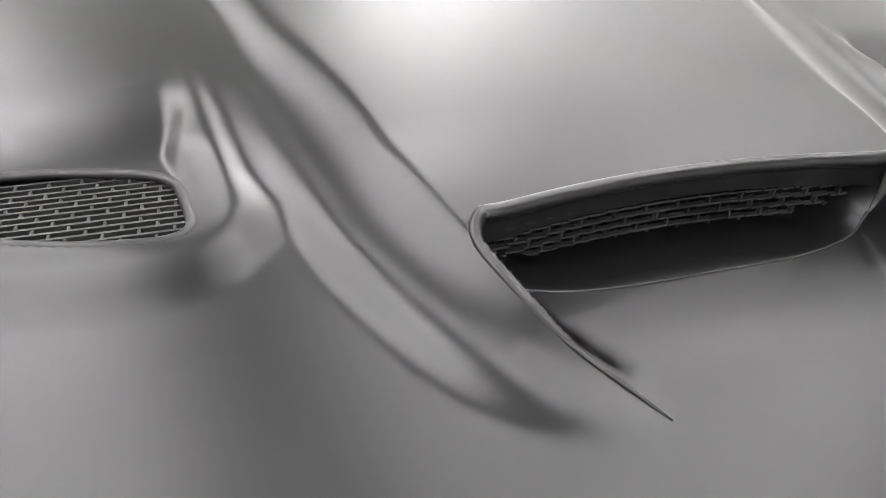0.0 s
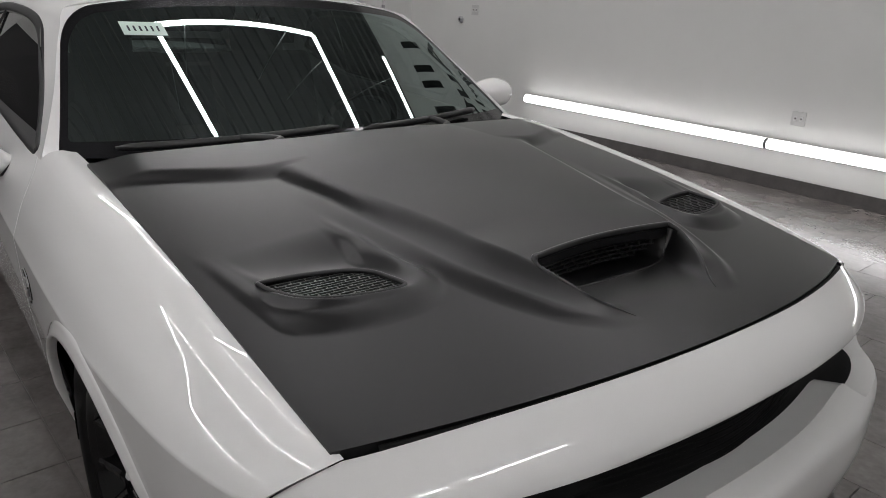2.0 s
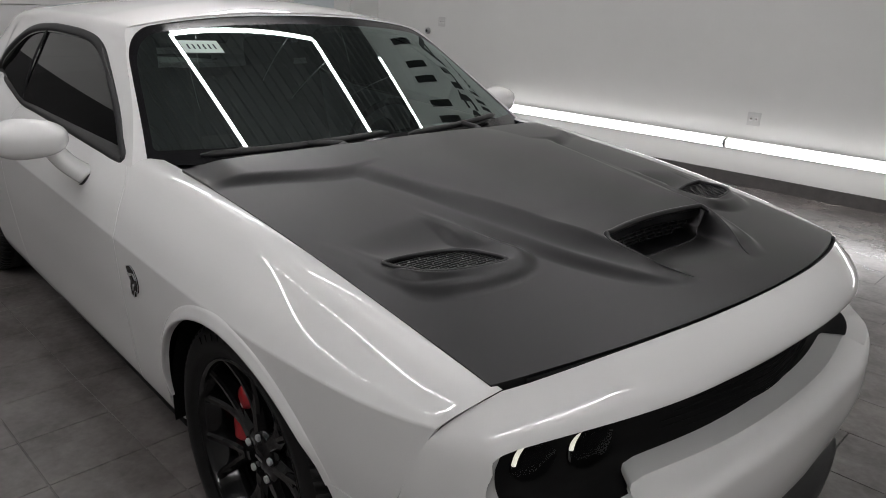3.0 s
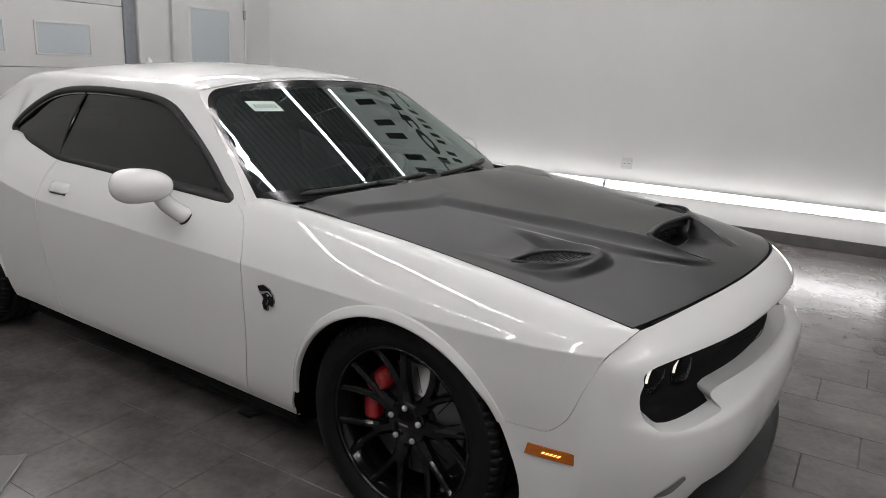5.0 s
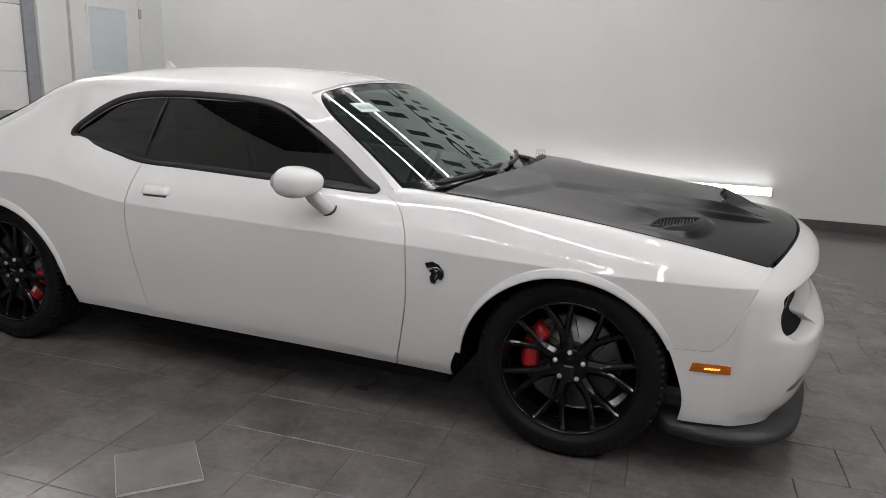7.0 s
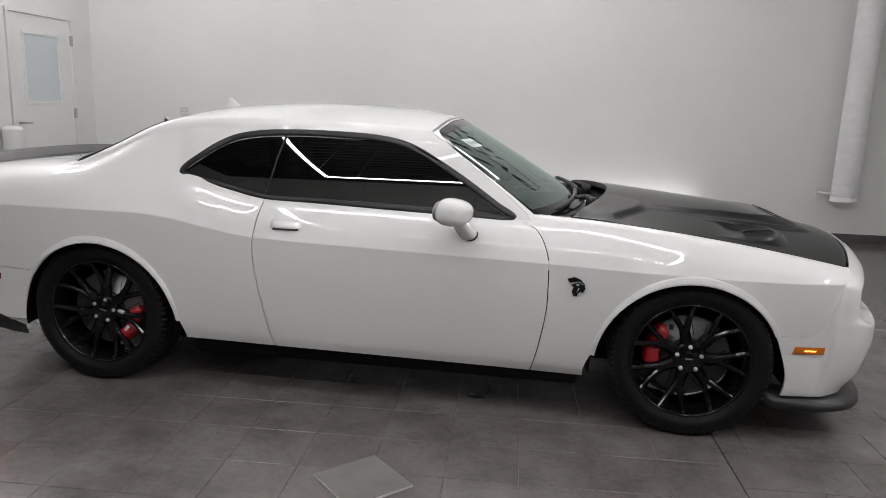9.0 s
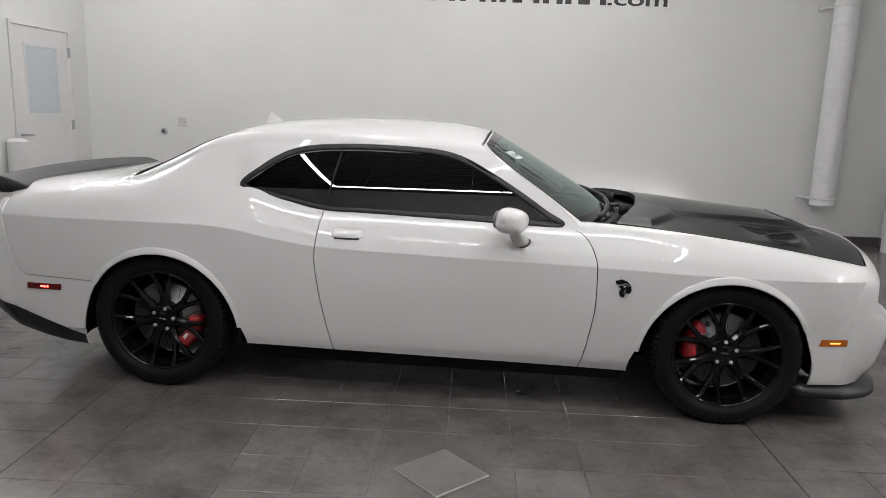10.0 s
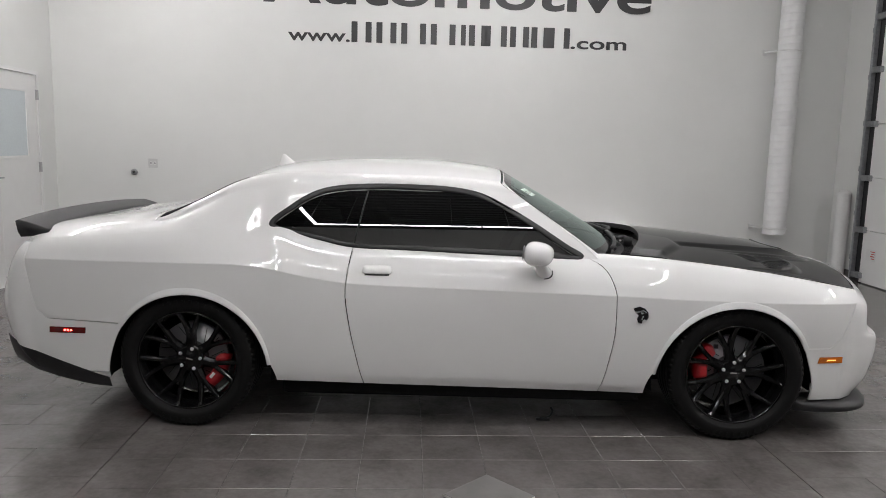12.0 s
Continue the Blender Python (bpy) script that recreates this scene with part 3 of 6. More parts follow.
for sgn in (-1, 1):
    pane = clip(side_glass(sgn) if sgn > 0 else flipped(side_glass(sgn)), lambda v: -dlo(v) + 0.012)
    split = lambda v: v[:, 0] + 0.56 - 0.22 * (v[:, 2] - 1.15)
    mesh_object("door_window", *clip(pane, lambda v: split(v) - 0.004), TINT, car, "dark tinted door window")
    mesh_object("quarter_window", *clip(pane, lambda v: -split(v) - 0.004), TINT, car, "dark tinted fixed quarter window")
    surf_w = lambda x, z: np.interp(z, [r[1] for r in upper_section(x)[:22]], [r[0] for r in upper_section(x)[:22]])
    out = np.roll(DLO, -2, 0) - np.roll(DLO, 2, 0)
    out = np.stack([out[:, 1], -out[:, 0]], 1) / (np.linalg.norm(out, axis=1)[:, None] + 1e-9)
    out *= np.where(((DLO - DLO.mean(0)) * out).sum(1) < 0, -1, 1)[:, None]
    thin = 1 - 0.35 * step(-0.5, -0.9, out[:, 1])
    band = []
    for d, lift in ((-0.022, -0.030), (-0.012, 0.001), (-0.003, 0.0045), (0.011, 0.0045), (0.016, 0.002), (0.017, -0.006)):
        c = DLO + out * (d * np.where(d > 0, thin, 1))[:, None]
        band.append([(x, float(surf_w(x, z)) + lift, z) for x, z in c])
    band = np.array(band)
    for _ in range(6):
        band[:, :, 1] = 0.25 * np.roll(band[:, :, 1], 1, 1) + 0.5 * band[:, :, 1] + 0.25 * np.roll(band[:, :, 1], -1, 1)
    band = np.concatenate([band, band[:, :1]], 1) * (1, sgn, 1)
    mesh_object("window_trim", *grid(band), BLACK, car, "black rubber window surround")
    zz = np.linspace(1.0, 1.312, 8)
    bar = [(-0.56 + 0.22 * (z - 1.15), sgn * (float(surf_w(-0.56 + 0.22 * (z - 1.15), z)) - 0.008), z) for z in zz]
    mesh_object("window_divider", *tube(bar, 0.0045, 8), BLACK, car)

# windscreen
q = np.linspace(-0.03, 1.32, 46)
p = np.linspace(-1, 1, 60)
glass_grid = np.array([[(0.0, pp * (0.89 - 0.17 * qq), 0.985 + 0.35 * qq) for pp in p] for qq in q])
glass_grid[:, :, 0] = screen_x(glass_grid[:, :, 1], glass_grid[:, :, 2]) - 0.006
screen = clip(grid(glass_grid), lambda v: roof_top(v[:, 0], v[:, 1]) - 0.004 - v[:, 2])


def inside_body(v):
    out = []
    for x, y, z in v:
        r = upper_section(min(x, 0.9))[:22]
        out.append(float(np.interp(z, [q[1] for q in r], [q[0] for q in r])) - abs(y) + 0.001)
    return np.array(out)


glass_edge = lambda v: 0.826 - 0.145 * (v[:, 2] - 0.985) / 0.35 - np.abs(v[:, 1])


def rounded_min(a, b, r):
    return np.minimum(a, b) - np.maximum(r - np.abs(a - b), 0) ** 2 / (4 * r)


glass_field = lambda v: rounded_min(glass_edge(v), roof_top(v[:, 0], v[:, 1]) - 0.006 - v[:, 2], 0.09)
pillar_face = clip(clip((screen[0] + (0.005, 0, 0), screen[1]), lambda v: -glass_field(v)), inside_body)
for sgn in (-1, 1):
    mesh_object("windscreen_pillar", *clip(pillar_face, lambda v: v[:, 1] * sgn), WHITE, car, "white windscreen pillar face")
screen = clip(screen, glass_field)
screen_frame = lambda v: np.minimum(glass_field(v) - 0.020, v[:, 2] - 1.008 - 0.012 * (1 - (v[:, 1] / 0.8) ** 2))
mesh_object("windscreen", *clip(screen, screen_frame), CLEAR, car, "clear windscreen reflecting the light tubes")
for sgn in (-1, 1):
    mesh_object("windscreen_border", *clip(clip(screen, lambda v: -screen_frame(v)), lambda v: v[:, 1] * sgn), GLOSSBLACK, car, "black printed windscreen border")

# ---- bonnet ----


VENT = catmull([(1.712, 0.676), (1.716, 0.60), (1.732, 0.53), (1.748, 0.492), (1.775, 0.470), (1.823, 0.460), (1.868, 0.456), (1.886, 0.474), (1.884, 0.515), (1.874, 0.56), (1.853, 0.615), (1.818, 0.655), (1.765, 0.675), (1.728, 0.682)], 80, True)
# the sunk floor of an outlet: a ramp behind the mesh, and the mesh bed
TUB = catmull([(1.50, 0.728), (1.572, 0.720), (1.646, 0.703), (1.70, 0.690), (1.76, 0.684), (1.818, 0.665), (1.855, 0.622), (1.879, 0.558), (1.891, 0.500), (1.886, 0.456), (1.823, 0.453), (1.765, 0.462), (1.72, 0.463), (1.656, 0.456), (1.574, 0.466), (1.50, 0.486)], 90, True)
# the raised rim round it
RIM = catmull([(1.482, 0.60), (1.492, 0.738), (1.60, 0.728), (1.70, 0.714), (1.758, 0.705), (1.80, 0.692), (1.838, 0.672), (1.875, 0.62), (1.897, 0.55), (1.905, 0.485), (1.898, 0.444), (1.872, 0.419), (1.828, 0.417), (1.69, 0.437), (1.58, 0.456), (1.495, 0.476)], 90, True)
plateau = pchip([0.85, 0.95, 1.1, 1.3, 1.5, 1.8, 1.95, 2.0, 2.05, 2.1, 2.165, 2.24], [1.064, 1.062, 1.055, 1.039, 1.019, 0.989, 0.966, 0.957, 0.940, 0.921, 0.896, 0.866])
tub_z = pchip([1.40, 1.47, 1.55, 1.66, 1.74, 1.80, 1.95], [0.9185, 0.9185, 0.9185, 0.9185, 0.9185, 0.9222, 0.9312])
bulge_edge = pchip([0.85, 1.0, 1.24, 1.48, 1.60, 1.68, 1.77, 1.86, 1.93, 1.99, 2.034, 2.088, 2.125, 2.165, 2.3], [0.44, 0.42, 0.382, 0.336, 0.308, 0.288, 0.270, 0.258, 0.243, 0.226, 0.210, 0.185, 0.155, 0.128, 0.09])
crest = pchip([0.85, 1.1, 1.3, 1.46, 1.60, 1.72, 1.84, 1.92, 1.99, 2.06, 2.10, 2.13, 2.16, 2.20, 2.3], [0.53, 0.49, 0.445, 0.405, 0.383, 0.364, 0.342, 0.322, 0.296, 0.262, 0.238, 0.214, 0.182, 0.150, 0.11])
crest_h = pchip([0.85, 1.35, 1.60, 1.75, 1.88, 2.0, 2.08, 2.14, 2.19, 2.3], [0.0, 0.0, 0.004, 0.010, 0.016, 0.019, 0.016, 0.008, 0.0, 0.0])


def channel_edge(x):
    return bulge_edge(x)


def hood_height(x, y):
    x, y = np.asarray(x, float), np.asarray(y, float)
    a = np.abs(y)
    s = a / hood_w(x)
    base = hood_z(x) + 0.065 * (1 - s * s) + 0.014 * np.clip(1 - (a / 0.765) ** 2, 0, 1) * step(1.95, 2.26, x)
    z = base
    # raised strip across the rear, turning into the flanks of the bulge
    edge_x = 1.075 + 0.17 * step(0.80, 0.42, a)
    rear = 1 - step(-0.012, 0.045, x - edge_x)
    z = z + 0.018 * rear * (1 - step(0.86, 0.99, s) * 0.75)
    # central power bulge: a crisp upper edge, a hollow flank, then a low crest that drops to the bonnet
    e1, e3 = bulge_edge(x), crest(x)
    fade = 1 - step(2.06, 2.19, x)
    top = np.maximum(plateau(x) - 0.010 * (a / 0.25) ** 2 * (1 - step(1.8, 1.95, x)), z)
    top = z + (top - z) * fade
    u = np.clip((a - e1) / (e3 - e1), 0, 1)
    c = 0.10 + 0.6 * step(1.92, 1.62, x)
    u = (1 + c) * u * u / (u + c)
    soft = step(1.45, 1.75, x)
    fall = (1 - soft) * (1 - step(0.0, 1.0, u)) + soft * (1 - u) ** 2.1
    h3 = crest_h(x)
    drop = 1 - step(0.0, 1.0, (a - e3) / (0.058 - 0.012 * step(1.7, 2.0, x)))
    out = z + h3 * drop
    z = np.where(a < e3, z + h3 + (top - z - h3) * fall, out)
    z = np.where(a < e1, top, z)
    # scoop floor ahead of the intake, hollowed up to the crisp edges of the bulge
    lip = lip_x(np.minimum(a, 0.221))
    floor_z = np.minimum(base - 0.022 * (1 - step(1.99, 2.14, x)), z)
    w = np.clip((a - e1 + 0.050) / 0.048, 0, 1) ** 2.6
    ch = (a < e1) * step(lip + 0.005, lip + 0.011, x)
    z = z * (1 - ch) + (floor_z + (z - floor_z) * w) * ch
    # outlets: a flange falls from the raised rim to the mesh bed, and a ramp rolls down to it from behind
    shape = np.shape(z)
    gap = polygon_distance(np.ravel(x), np.ravel(a), RIM).reshape(shape)
    bed = polygon_distance(np.ravel(x), np.ravel(a), TUB).reshape(shape)
    front = step(1.78, 1.89, x)
    rise = (0.005 * step(1.52, 1.70, x) + 0.005 * step(1.70, 1.83, x) + 0.008 * front) * (1 - 0.45 * step(0.62, 0.72, a) * (1 - front))
    roll = 0.026 + 0.026 * front
    ground = z
    z = ground + rise * (1 - step(0.0, 1.0, gap / roll))
    d_in, d_bed = np.maximum(-gap, 0), np.maximum(bed, 0)
    w = d_in / (d_in + d_bed + 1e-6)
    end = ground + 0.4 * rise
    end = end + (tub_z(x) + 0.0015 - end) * step(1.70, 1.79, x)
    z = np.where(gap < 0, (ground + rise) + (end - ground - rise) * w ** 1.4, z)
    k = step(1.575, 1.722, x) ** 1.3
    sunk = ground * (1 - k) + tub_z(x) * k
    t = 1 - step(-0.010 - 0.016 * step(1.78, 1.70, x), 0.002, bed)
    return z * (1 - t) + sunk * t


def vent_z(x):
    return tub_z(x) - 0.001


def lip_x(y):
    return 1.945 + 0.026 * (y / 0.22) ** 2


def tray_x(y):
    return 2.016 - 0.034 * np.abs(y / 0.2) ** 3.5


def hood_field(v):
    x, a = v[:, 0], np.abs(v[:, 1])
    edge = hood_w(x) - a
    nose = 2.2850 - 0.1465 * (a / 0.765) ** 2 - x
    tail = x - (1.10 - 0.20 * (a / 0.79) ** 1.9)
    scoop = -np.minimum(np.minimum(x - lip_x(a) - 0.004, tray_x(a) - x), 0.215 - a)
    vent = polygon_distance(x, a, VENT)
    return np.minimum.reduce([edge, nose, tail, scoop, vent]) - 0.0015


gx = np.concatenate([np.arange(0.88, 1.45, 0.010), np.arange(1.45, 1.93, 0.004), np.arange(1.93, 2.19, 0.0036), np.arange(2.19, 2.305, 0.006)])
gy = np.concatenate([np.linspace(-0.8, -0.266, 136), np.linspace(-0.262, 0.262, 140), np.linspace(0.266, 0.8, 136)])
X, Y = np.meshgrid(gx, gy, indexing="ij")
hood_sheet = flipped(grid(np.stack([X, Y, hood_height(X, Y)], 2)))
mesh_object("bonnet", *rim(clip(hood_sheet, hood_field), (0, 0, -0.03)), SATIN, car, "satin black bonnet with scoop and two outlets")

# dark strip laid in the gap ahead of the bonnet, standing for its shade
ys = np.linspace(-0.70, 0.70, 91)
seal = np.stack([2.2895 - 0.1465 * (ys / 0.765) ** 2, ys, np.zeros(91)], 1)
seal[:, 2] = hood_height(seal[:, 0] - 0.006, ys) - 0.0125
mesh_object("bonnet_seal", *tube(seal, 0.0085, 8), DARK, car, "black rubber seal ahead of the bonnet")

# ---- front bumper, wrapped round from the wing line ----


def side_w(x, z):
    r = side_section(x)
    return float(np.interp(z, [q[1] for q in r], [q[0] for q in r]))


NOSE_ROWS = [  # height at the wing, then places round the corner to the middle
    (0.19, [(2.10, 0.825, 0.19), (2.20, 0.725, 0.185), (2.27, 0.50, 0.18), (2.305, 0.25, 0.18), (2.315, 0, 0.18)]),
    (0.24, [(2.10, 0.842, 0.24), (2.215, 0.735, 0.24), (2.295, 0.50, 0.24), (2.33, 0.25, 0.24), (2.34, 0, 0.24)]),
    (0.32, [(2.10, 0.862, 0.32), (2.26, 0.756, 0.32), (2.348, 0.50, 0.32), (2.380, 0.25, 0.32), (2.390, 0, 0.32)]),
    (0.45, [(2.11, 0.876, 0.45), (2.286, 0.774, 0.45), (2.386, 0.50, 0.45), (2.412, 0.25, 0.45), (2.420, 0, 0.45)]),
    (0.53, [(2.11, 0.878, 0.53), (2.289, 0.778, 0.53), (2.389, 0.50, 0.535), (2.414, 0.25, 0.54), (2.422, 0, 0.54)]),
    (0.57, [(2.11, 0.880, 0.57), (2.280, 0.780, 0.57), (2.374, 0.50, 0.575), (2.401, 0.25, 0.58), (2.410, 0, 0.58)]),
    (0.61, [(2.105, 0.882, 0.605), (2.235, 0.792, 0.60), (2.315, 0.50, 0.605), (2.36, 0.25, 0.61), (2.375, 0, 0.61)]),
    (0.66, [(2.105, 0.882, 0.66), (2.218, 0.796, 0.66), (2.30, 0.50, 0.66), (2.345, 0.25, 0.665), (2.365, 0, 0.67)]),
    (0.72, [(2.105, 0.880, 0.715), (2.216, 0.792, 0.722), (2.322, 0.50, 0.748), (2.365, 0.25, 0.765), (2.380, 0, 0.775)]),
    (0.755, [(2.103, 0.872, 0.75), (2.205, 0.782, 0.755), (2.317, 0.50, 0.779), (2.366, 0.25, 0.794), (2.384, 0, 0.801)]),
    (0.785, [(2.095, 0.85, 0.782), (2.180, 0.768, 0.787), (2.286, 0.50, 0.813), (2.338, 0.25, 0.832), (2.354, 0, 0.839)]),
    (0.81, [(2.09, 0.82, 0.812), (2.152, 0.757, 0.817), (2.2335, 0.50, 0.8530), (2.281, 0.25, 0.872), (2.294, 0, 0.877)])]


def nose_surface():
    rows = []
    for zs, pts in NOSE_ROWS:
        line = [(x, side_w(x, zs) + float(arch_flare(np.array(x), np.array(zs))), zs) for x in (1.79, 1.83, 1.86, 1.90, 1.97, 2.04)] + pts
        line += [(x, -y, z) for x, y, z in pts[-2::-1]] + [(x, -y, z) for x, y, z in line[5::-1]]
        rows.append(catmull(line, 181))
    rows = np.array(rows)
    fine = np.array([catmull(rows[:, k], 78) for k in range(rows.shape[1])])
    return grid(fine)


def inward_from(cx, depth=0.05):
    def f(v):
        d = np.stack([v[:, 0] - cx, v[:, 1], np.zeros(len(v))], 1)
        d[:, 0] *= np.where(d[:, 0] * cx > 0, 1.6, 0.0)
        at_wheel = np.hypot(np.abs(v[:, 0]) - AX, v[:, 2] - AZ) < AR + 0.06
        d = -np.where(at_wheel, 0.012, depth)[:, None] * d / (np.linalg.norm(d, axis=1)[:, None] + 1e-9)
        return np.where((v[:, 2] > 0.80)[:, None] & (cx > 0), (-0.002, 0.0, -0.035), d)
    return f


MOUTH = [(-0.818, 0.69), (-0.782, 0.738), (-0.5, 0.766), (-0.25, 0.780), (0, 0.789), (0.25, 0.780), (0.5, 0.766), (0.782, 0.738), (0.818, 0.69), (0.826, 0.64), (0.812, 0.590), (0.78, 0.571), (0.61, 0.576),
         (0.565, 0.580), (0.535, 0.604), (0.48, 0.611), (0.25, 0.614), (0, 0.617), (-0.25, 0.614), (-0.48, 0.611), (-0.535, 0.604), (-0.565, 0.580), (-0.61, 0.576), (-0.78, 0.571), (-0.812, 0.590), (-0.826, 0.64)]
MOUTH = catmull(MOUTH, 200, True)
nose = nose_surface()
grille_sheet = clip(nose, lambda v: np.where(v[:, 0] > 2.05, 0.020 - polygon_distance(v[:, 1], v[:, 2], MOUTH), -1.0))
nose = clip(clip(nose, lambda v: np.minimum(-fender_field(v) - 0.0010, outside_arches(v))), lambda v: np.where(v[:, 0] > 2.08, polygon_distance(v[:, 1], v[:, 2], MOUTH), 1.0))
chin = lambda v: v[:, 2] - 0.225 - 0.13 * step(0.74, 0.60, np.abs(v[:, 1])) * (v[:, 0] > 2.1)
mesh_object("front_bumper", *rim(clip(nose, chin), inward_from(1.9, 0.075)), WHITE, car)

# ---- rear bumper and valance ----

TAIL_ROWS = [(0.30, -2.33, 0.84), (0.36, -2.40, 0.88), (0.44, -2.46, 0.90), (0.55, -2.51, 0.905), (0.68, -2.53, 0.91), (0.80, -2.50, 0.90), (0.88, -2.465, 0.89), (0.93, -2.44, 0.88), (0.965, -2.42, 0.85), (0.985, -2.40, 0.82)]


def tail_surface():
    rows = []
    for z, xe, we in TAIL_ROWS:
        line = [(x, side_w(x, z) + float(arch_flare(np.array(x), np.array(z))), z) for x in (-1.78, -1.86, -1.95, -2.05, -2.15, -2.22, -2.29)]
        line += [(-2.29 + (xe + 2.29) * 0.62, 0.5 * we + 0.5 * side_w(-2.29, z), z), (xe + 0.01, 0.78 * we + 0.04, z), (xe - 0.035, 0.45, z), (xe - 0.05, 0, z)]
        line += [(x, -y, zz) for x, y, zz in line[-2::-1]]
        rows.append(catmull(line, 121))
    rows = np.array(rows)
    return grid(np.array([catmull(rows[:, k], 50) for k in range(rows.shape[1])]))


tail = clip(tail_surface(), outside_arches)
tail = clip(tail, lambda v: -quarter_field(v) - GAP)
valance_z = lambda x: 0.262 + 0.17 * np.clip((-1.85 - x) / 0.54, 0, 1.2) ** 1.2
mesh_object("rear_bumper", *rim(clip(tail, lambda v: v[:, 2] - valance_z(v[:, 0]) - 0.001), inward_from(-1.9)), WHITE, car)
low_tail = clip(tail_side, lambda v: valance_z(v[:, 0]) - 0.001 - v[:, 2])
mesh_object("rear_valance", *join(rim(clip(tail, lambda v: valance_z(v[:, 0]) - 0.001 - v[:, 2]), inward_from(-1.9)), low_tail, mirrored(low_tail)), BLACK, car, "black lower rear valance")

# ---- underside, wheel wells ----


def well(cx, sgn):
    th = np.linspace(-0.12, math.pi + 0.12, 40)
    p = np.array([[(cx + r * math.cos(t), sgn * w, AZ + r * math.sin(t)) for w, r in ((0.55, AR + 0.03), (0.85, AR + 0.03), (0.925 - 0.075 * float(step(0.6, 0.85, math.cos(t))) * (cx > 0), AR + 0.012 + 0.018 * float(step(0.6, 0.85, math.cos(t))) * (cx > 0)))] for t in th])
    disc = np.array([[(cx + r * math.cos(t), sgn * 0.55, AZ + r * math.sin(t)) for r in (0.01, AR + 0.03)] for t in th])
    return join(grid(p), grid(disc))


for cx in (AX, -AX):
    for sgn in (-1, 1):
        mesh_object("wheel_well", *well(cx, sgn), DARK, car)
part("underbody", box_bm(-0.97, -0.84, 0.17, 0.97, 0.84, 0.30, 0.02), DARK, car)
part("underbody", box_bm(-2.35, -0.5, 0.2, -1.0, 0.5, 0.42, 0.02), DARK, car)
part("underbody", box_bm(1.0, -0.5, 0.19, 2.2, 0.5, 0.5, 0.02), DARK, car)
part("sill_trim", box_bm(-0.975, -0.876, 0.19, 0.975, -0.80, 0.262, 0.015), DARK, car, "black sill trim")
part("sill_trim", box_bm(-0.975, 0.80, 0.19, 0.975, 0.876, 0.262, 0.015), DARK, car, "black sill trim")

# rolled lips round the wheel openings
for cx in (AX, -AX):
    for sgn in (-1, 1):
        ends = (0.47, math.pi - 0.10) if cx > 0 else (0.10, math.pi - 0.60)
        band = []
        for t in np.linspace(ends[0], ends[1], 70):
            fade = min(1.0, (t - ends[0]) / 0.25 + 0.02, (ends[1] - t) / 0.25 + 0.02)
            ring = []
            for dr, out in ((-0.003, -0.010), (-0.004, 0.006), (-0.002, 0.0115), (0.003, 0.0125), (0.010, 0.0102), (0.018, 0.0073), (0.026, 0.0044), (0.034, 0.0015), (0.0352, -0.002)):
                dr *= 0.45 + 0.55 * math.sin(t) ** 2 if dr > 0 else 1
                x, z = cx + (AR + dr) * math.cos(t), AZ + (AR + dr) * math.sin(t)
                least = float(arch_flare(np.array(x), np.array(z))) + 0.0006
                ring.append((x, sgn * (side_w(x, z) + (max(least, out * fade) if out > 0 else out)), z))
            band.append(ring)
        mesh_object("arch_lip", *grid(np.array(band)), WHITE, car, "white rolled wheel-arch lip")

# ---- bonnet scoop and outlets ----


def boxes(list_of_boxes):
    vs, fs = [], []
    for x0, y0, z0, x1, y1, z1 in list_of_boxes:
        n = len(vs)
        vs += [(x, y, z) for x in (x0, x1) for y in (y0, y1) for z in (z0, z1)]
        fs += [tuple(n + i for i in q) for q in ((0, 1, 3, 2), (4, 6, 7, 5), (0, 4, 5, 1), (2, 3, 7, 6), (0, 2, 6, 4), (1, 5, 7, 3))]
    return np.array(vs), fs


def vent_span(x):
    ys = []
    for (ax, ay), (bx, by) in zip(VENT, np.roll(VENT, -1, 0)):
        if (ax - x) * (bx - x) < 0:
            ys.append(ay + (x - ax) / (bx - ax) * (by - ay))
    return (min(ys), max(ys)) if len(ys) > 1 else None


for sgn in (-1, 1):
    bars, rows = [], np.arange(1.728, 1.893, 0.0122)
    for k, x in enumerate(rows):
        span = vent_span(x)
        if not span:
            continue
        z = float(vent_z(x)) - 0.004
        bars.append((x - 0.0016, span[0], z - 0.008, x + 0.0016, span[1], z))
        for y in np.arange(0.44 + (k % 2) * 0.0155, 0.70, 0.031):
            nxt = vent_span(x + 0.0061)
            if nxt and nxt[0] < y < nxt[1]:
                bars.append((x, y - 0.0014, z - 0.008, x + 0.0122, y + 0.0014, z - 0.0006))
    bars = [(a, min(sgn * b, sgn * e), c, d, max(sgn * b, sgn * e), f) for a, b, c, d, e, f in bars]
    outlet = mesh_object("bonnet_outlet", *tube([(x, sgn * y, float(vent_z(x)) - 0.001) for x, y in VENT], 0.0055, 8, closed=True), BLACK, car, "black outlet grille with brick-pattern mesh")
    mesh_object("mesh", *boxes(bars), MESHBLACK, outlet, smooth=False)
    part("duct", box_bm(1.71, min(sgn * 0.45, sgn * 0.69), 0.78, 1.89, max(sgn * 0.45, sgn * 0.69), 0.845), DARK, outlet)

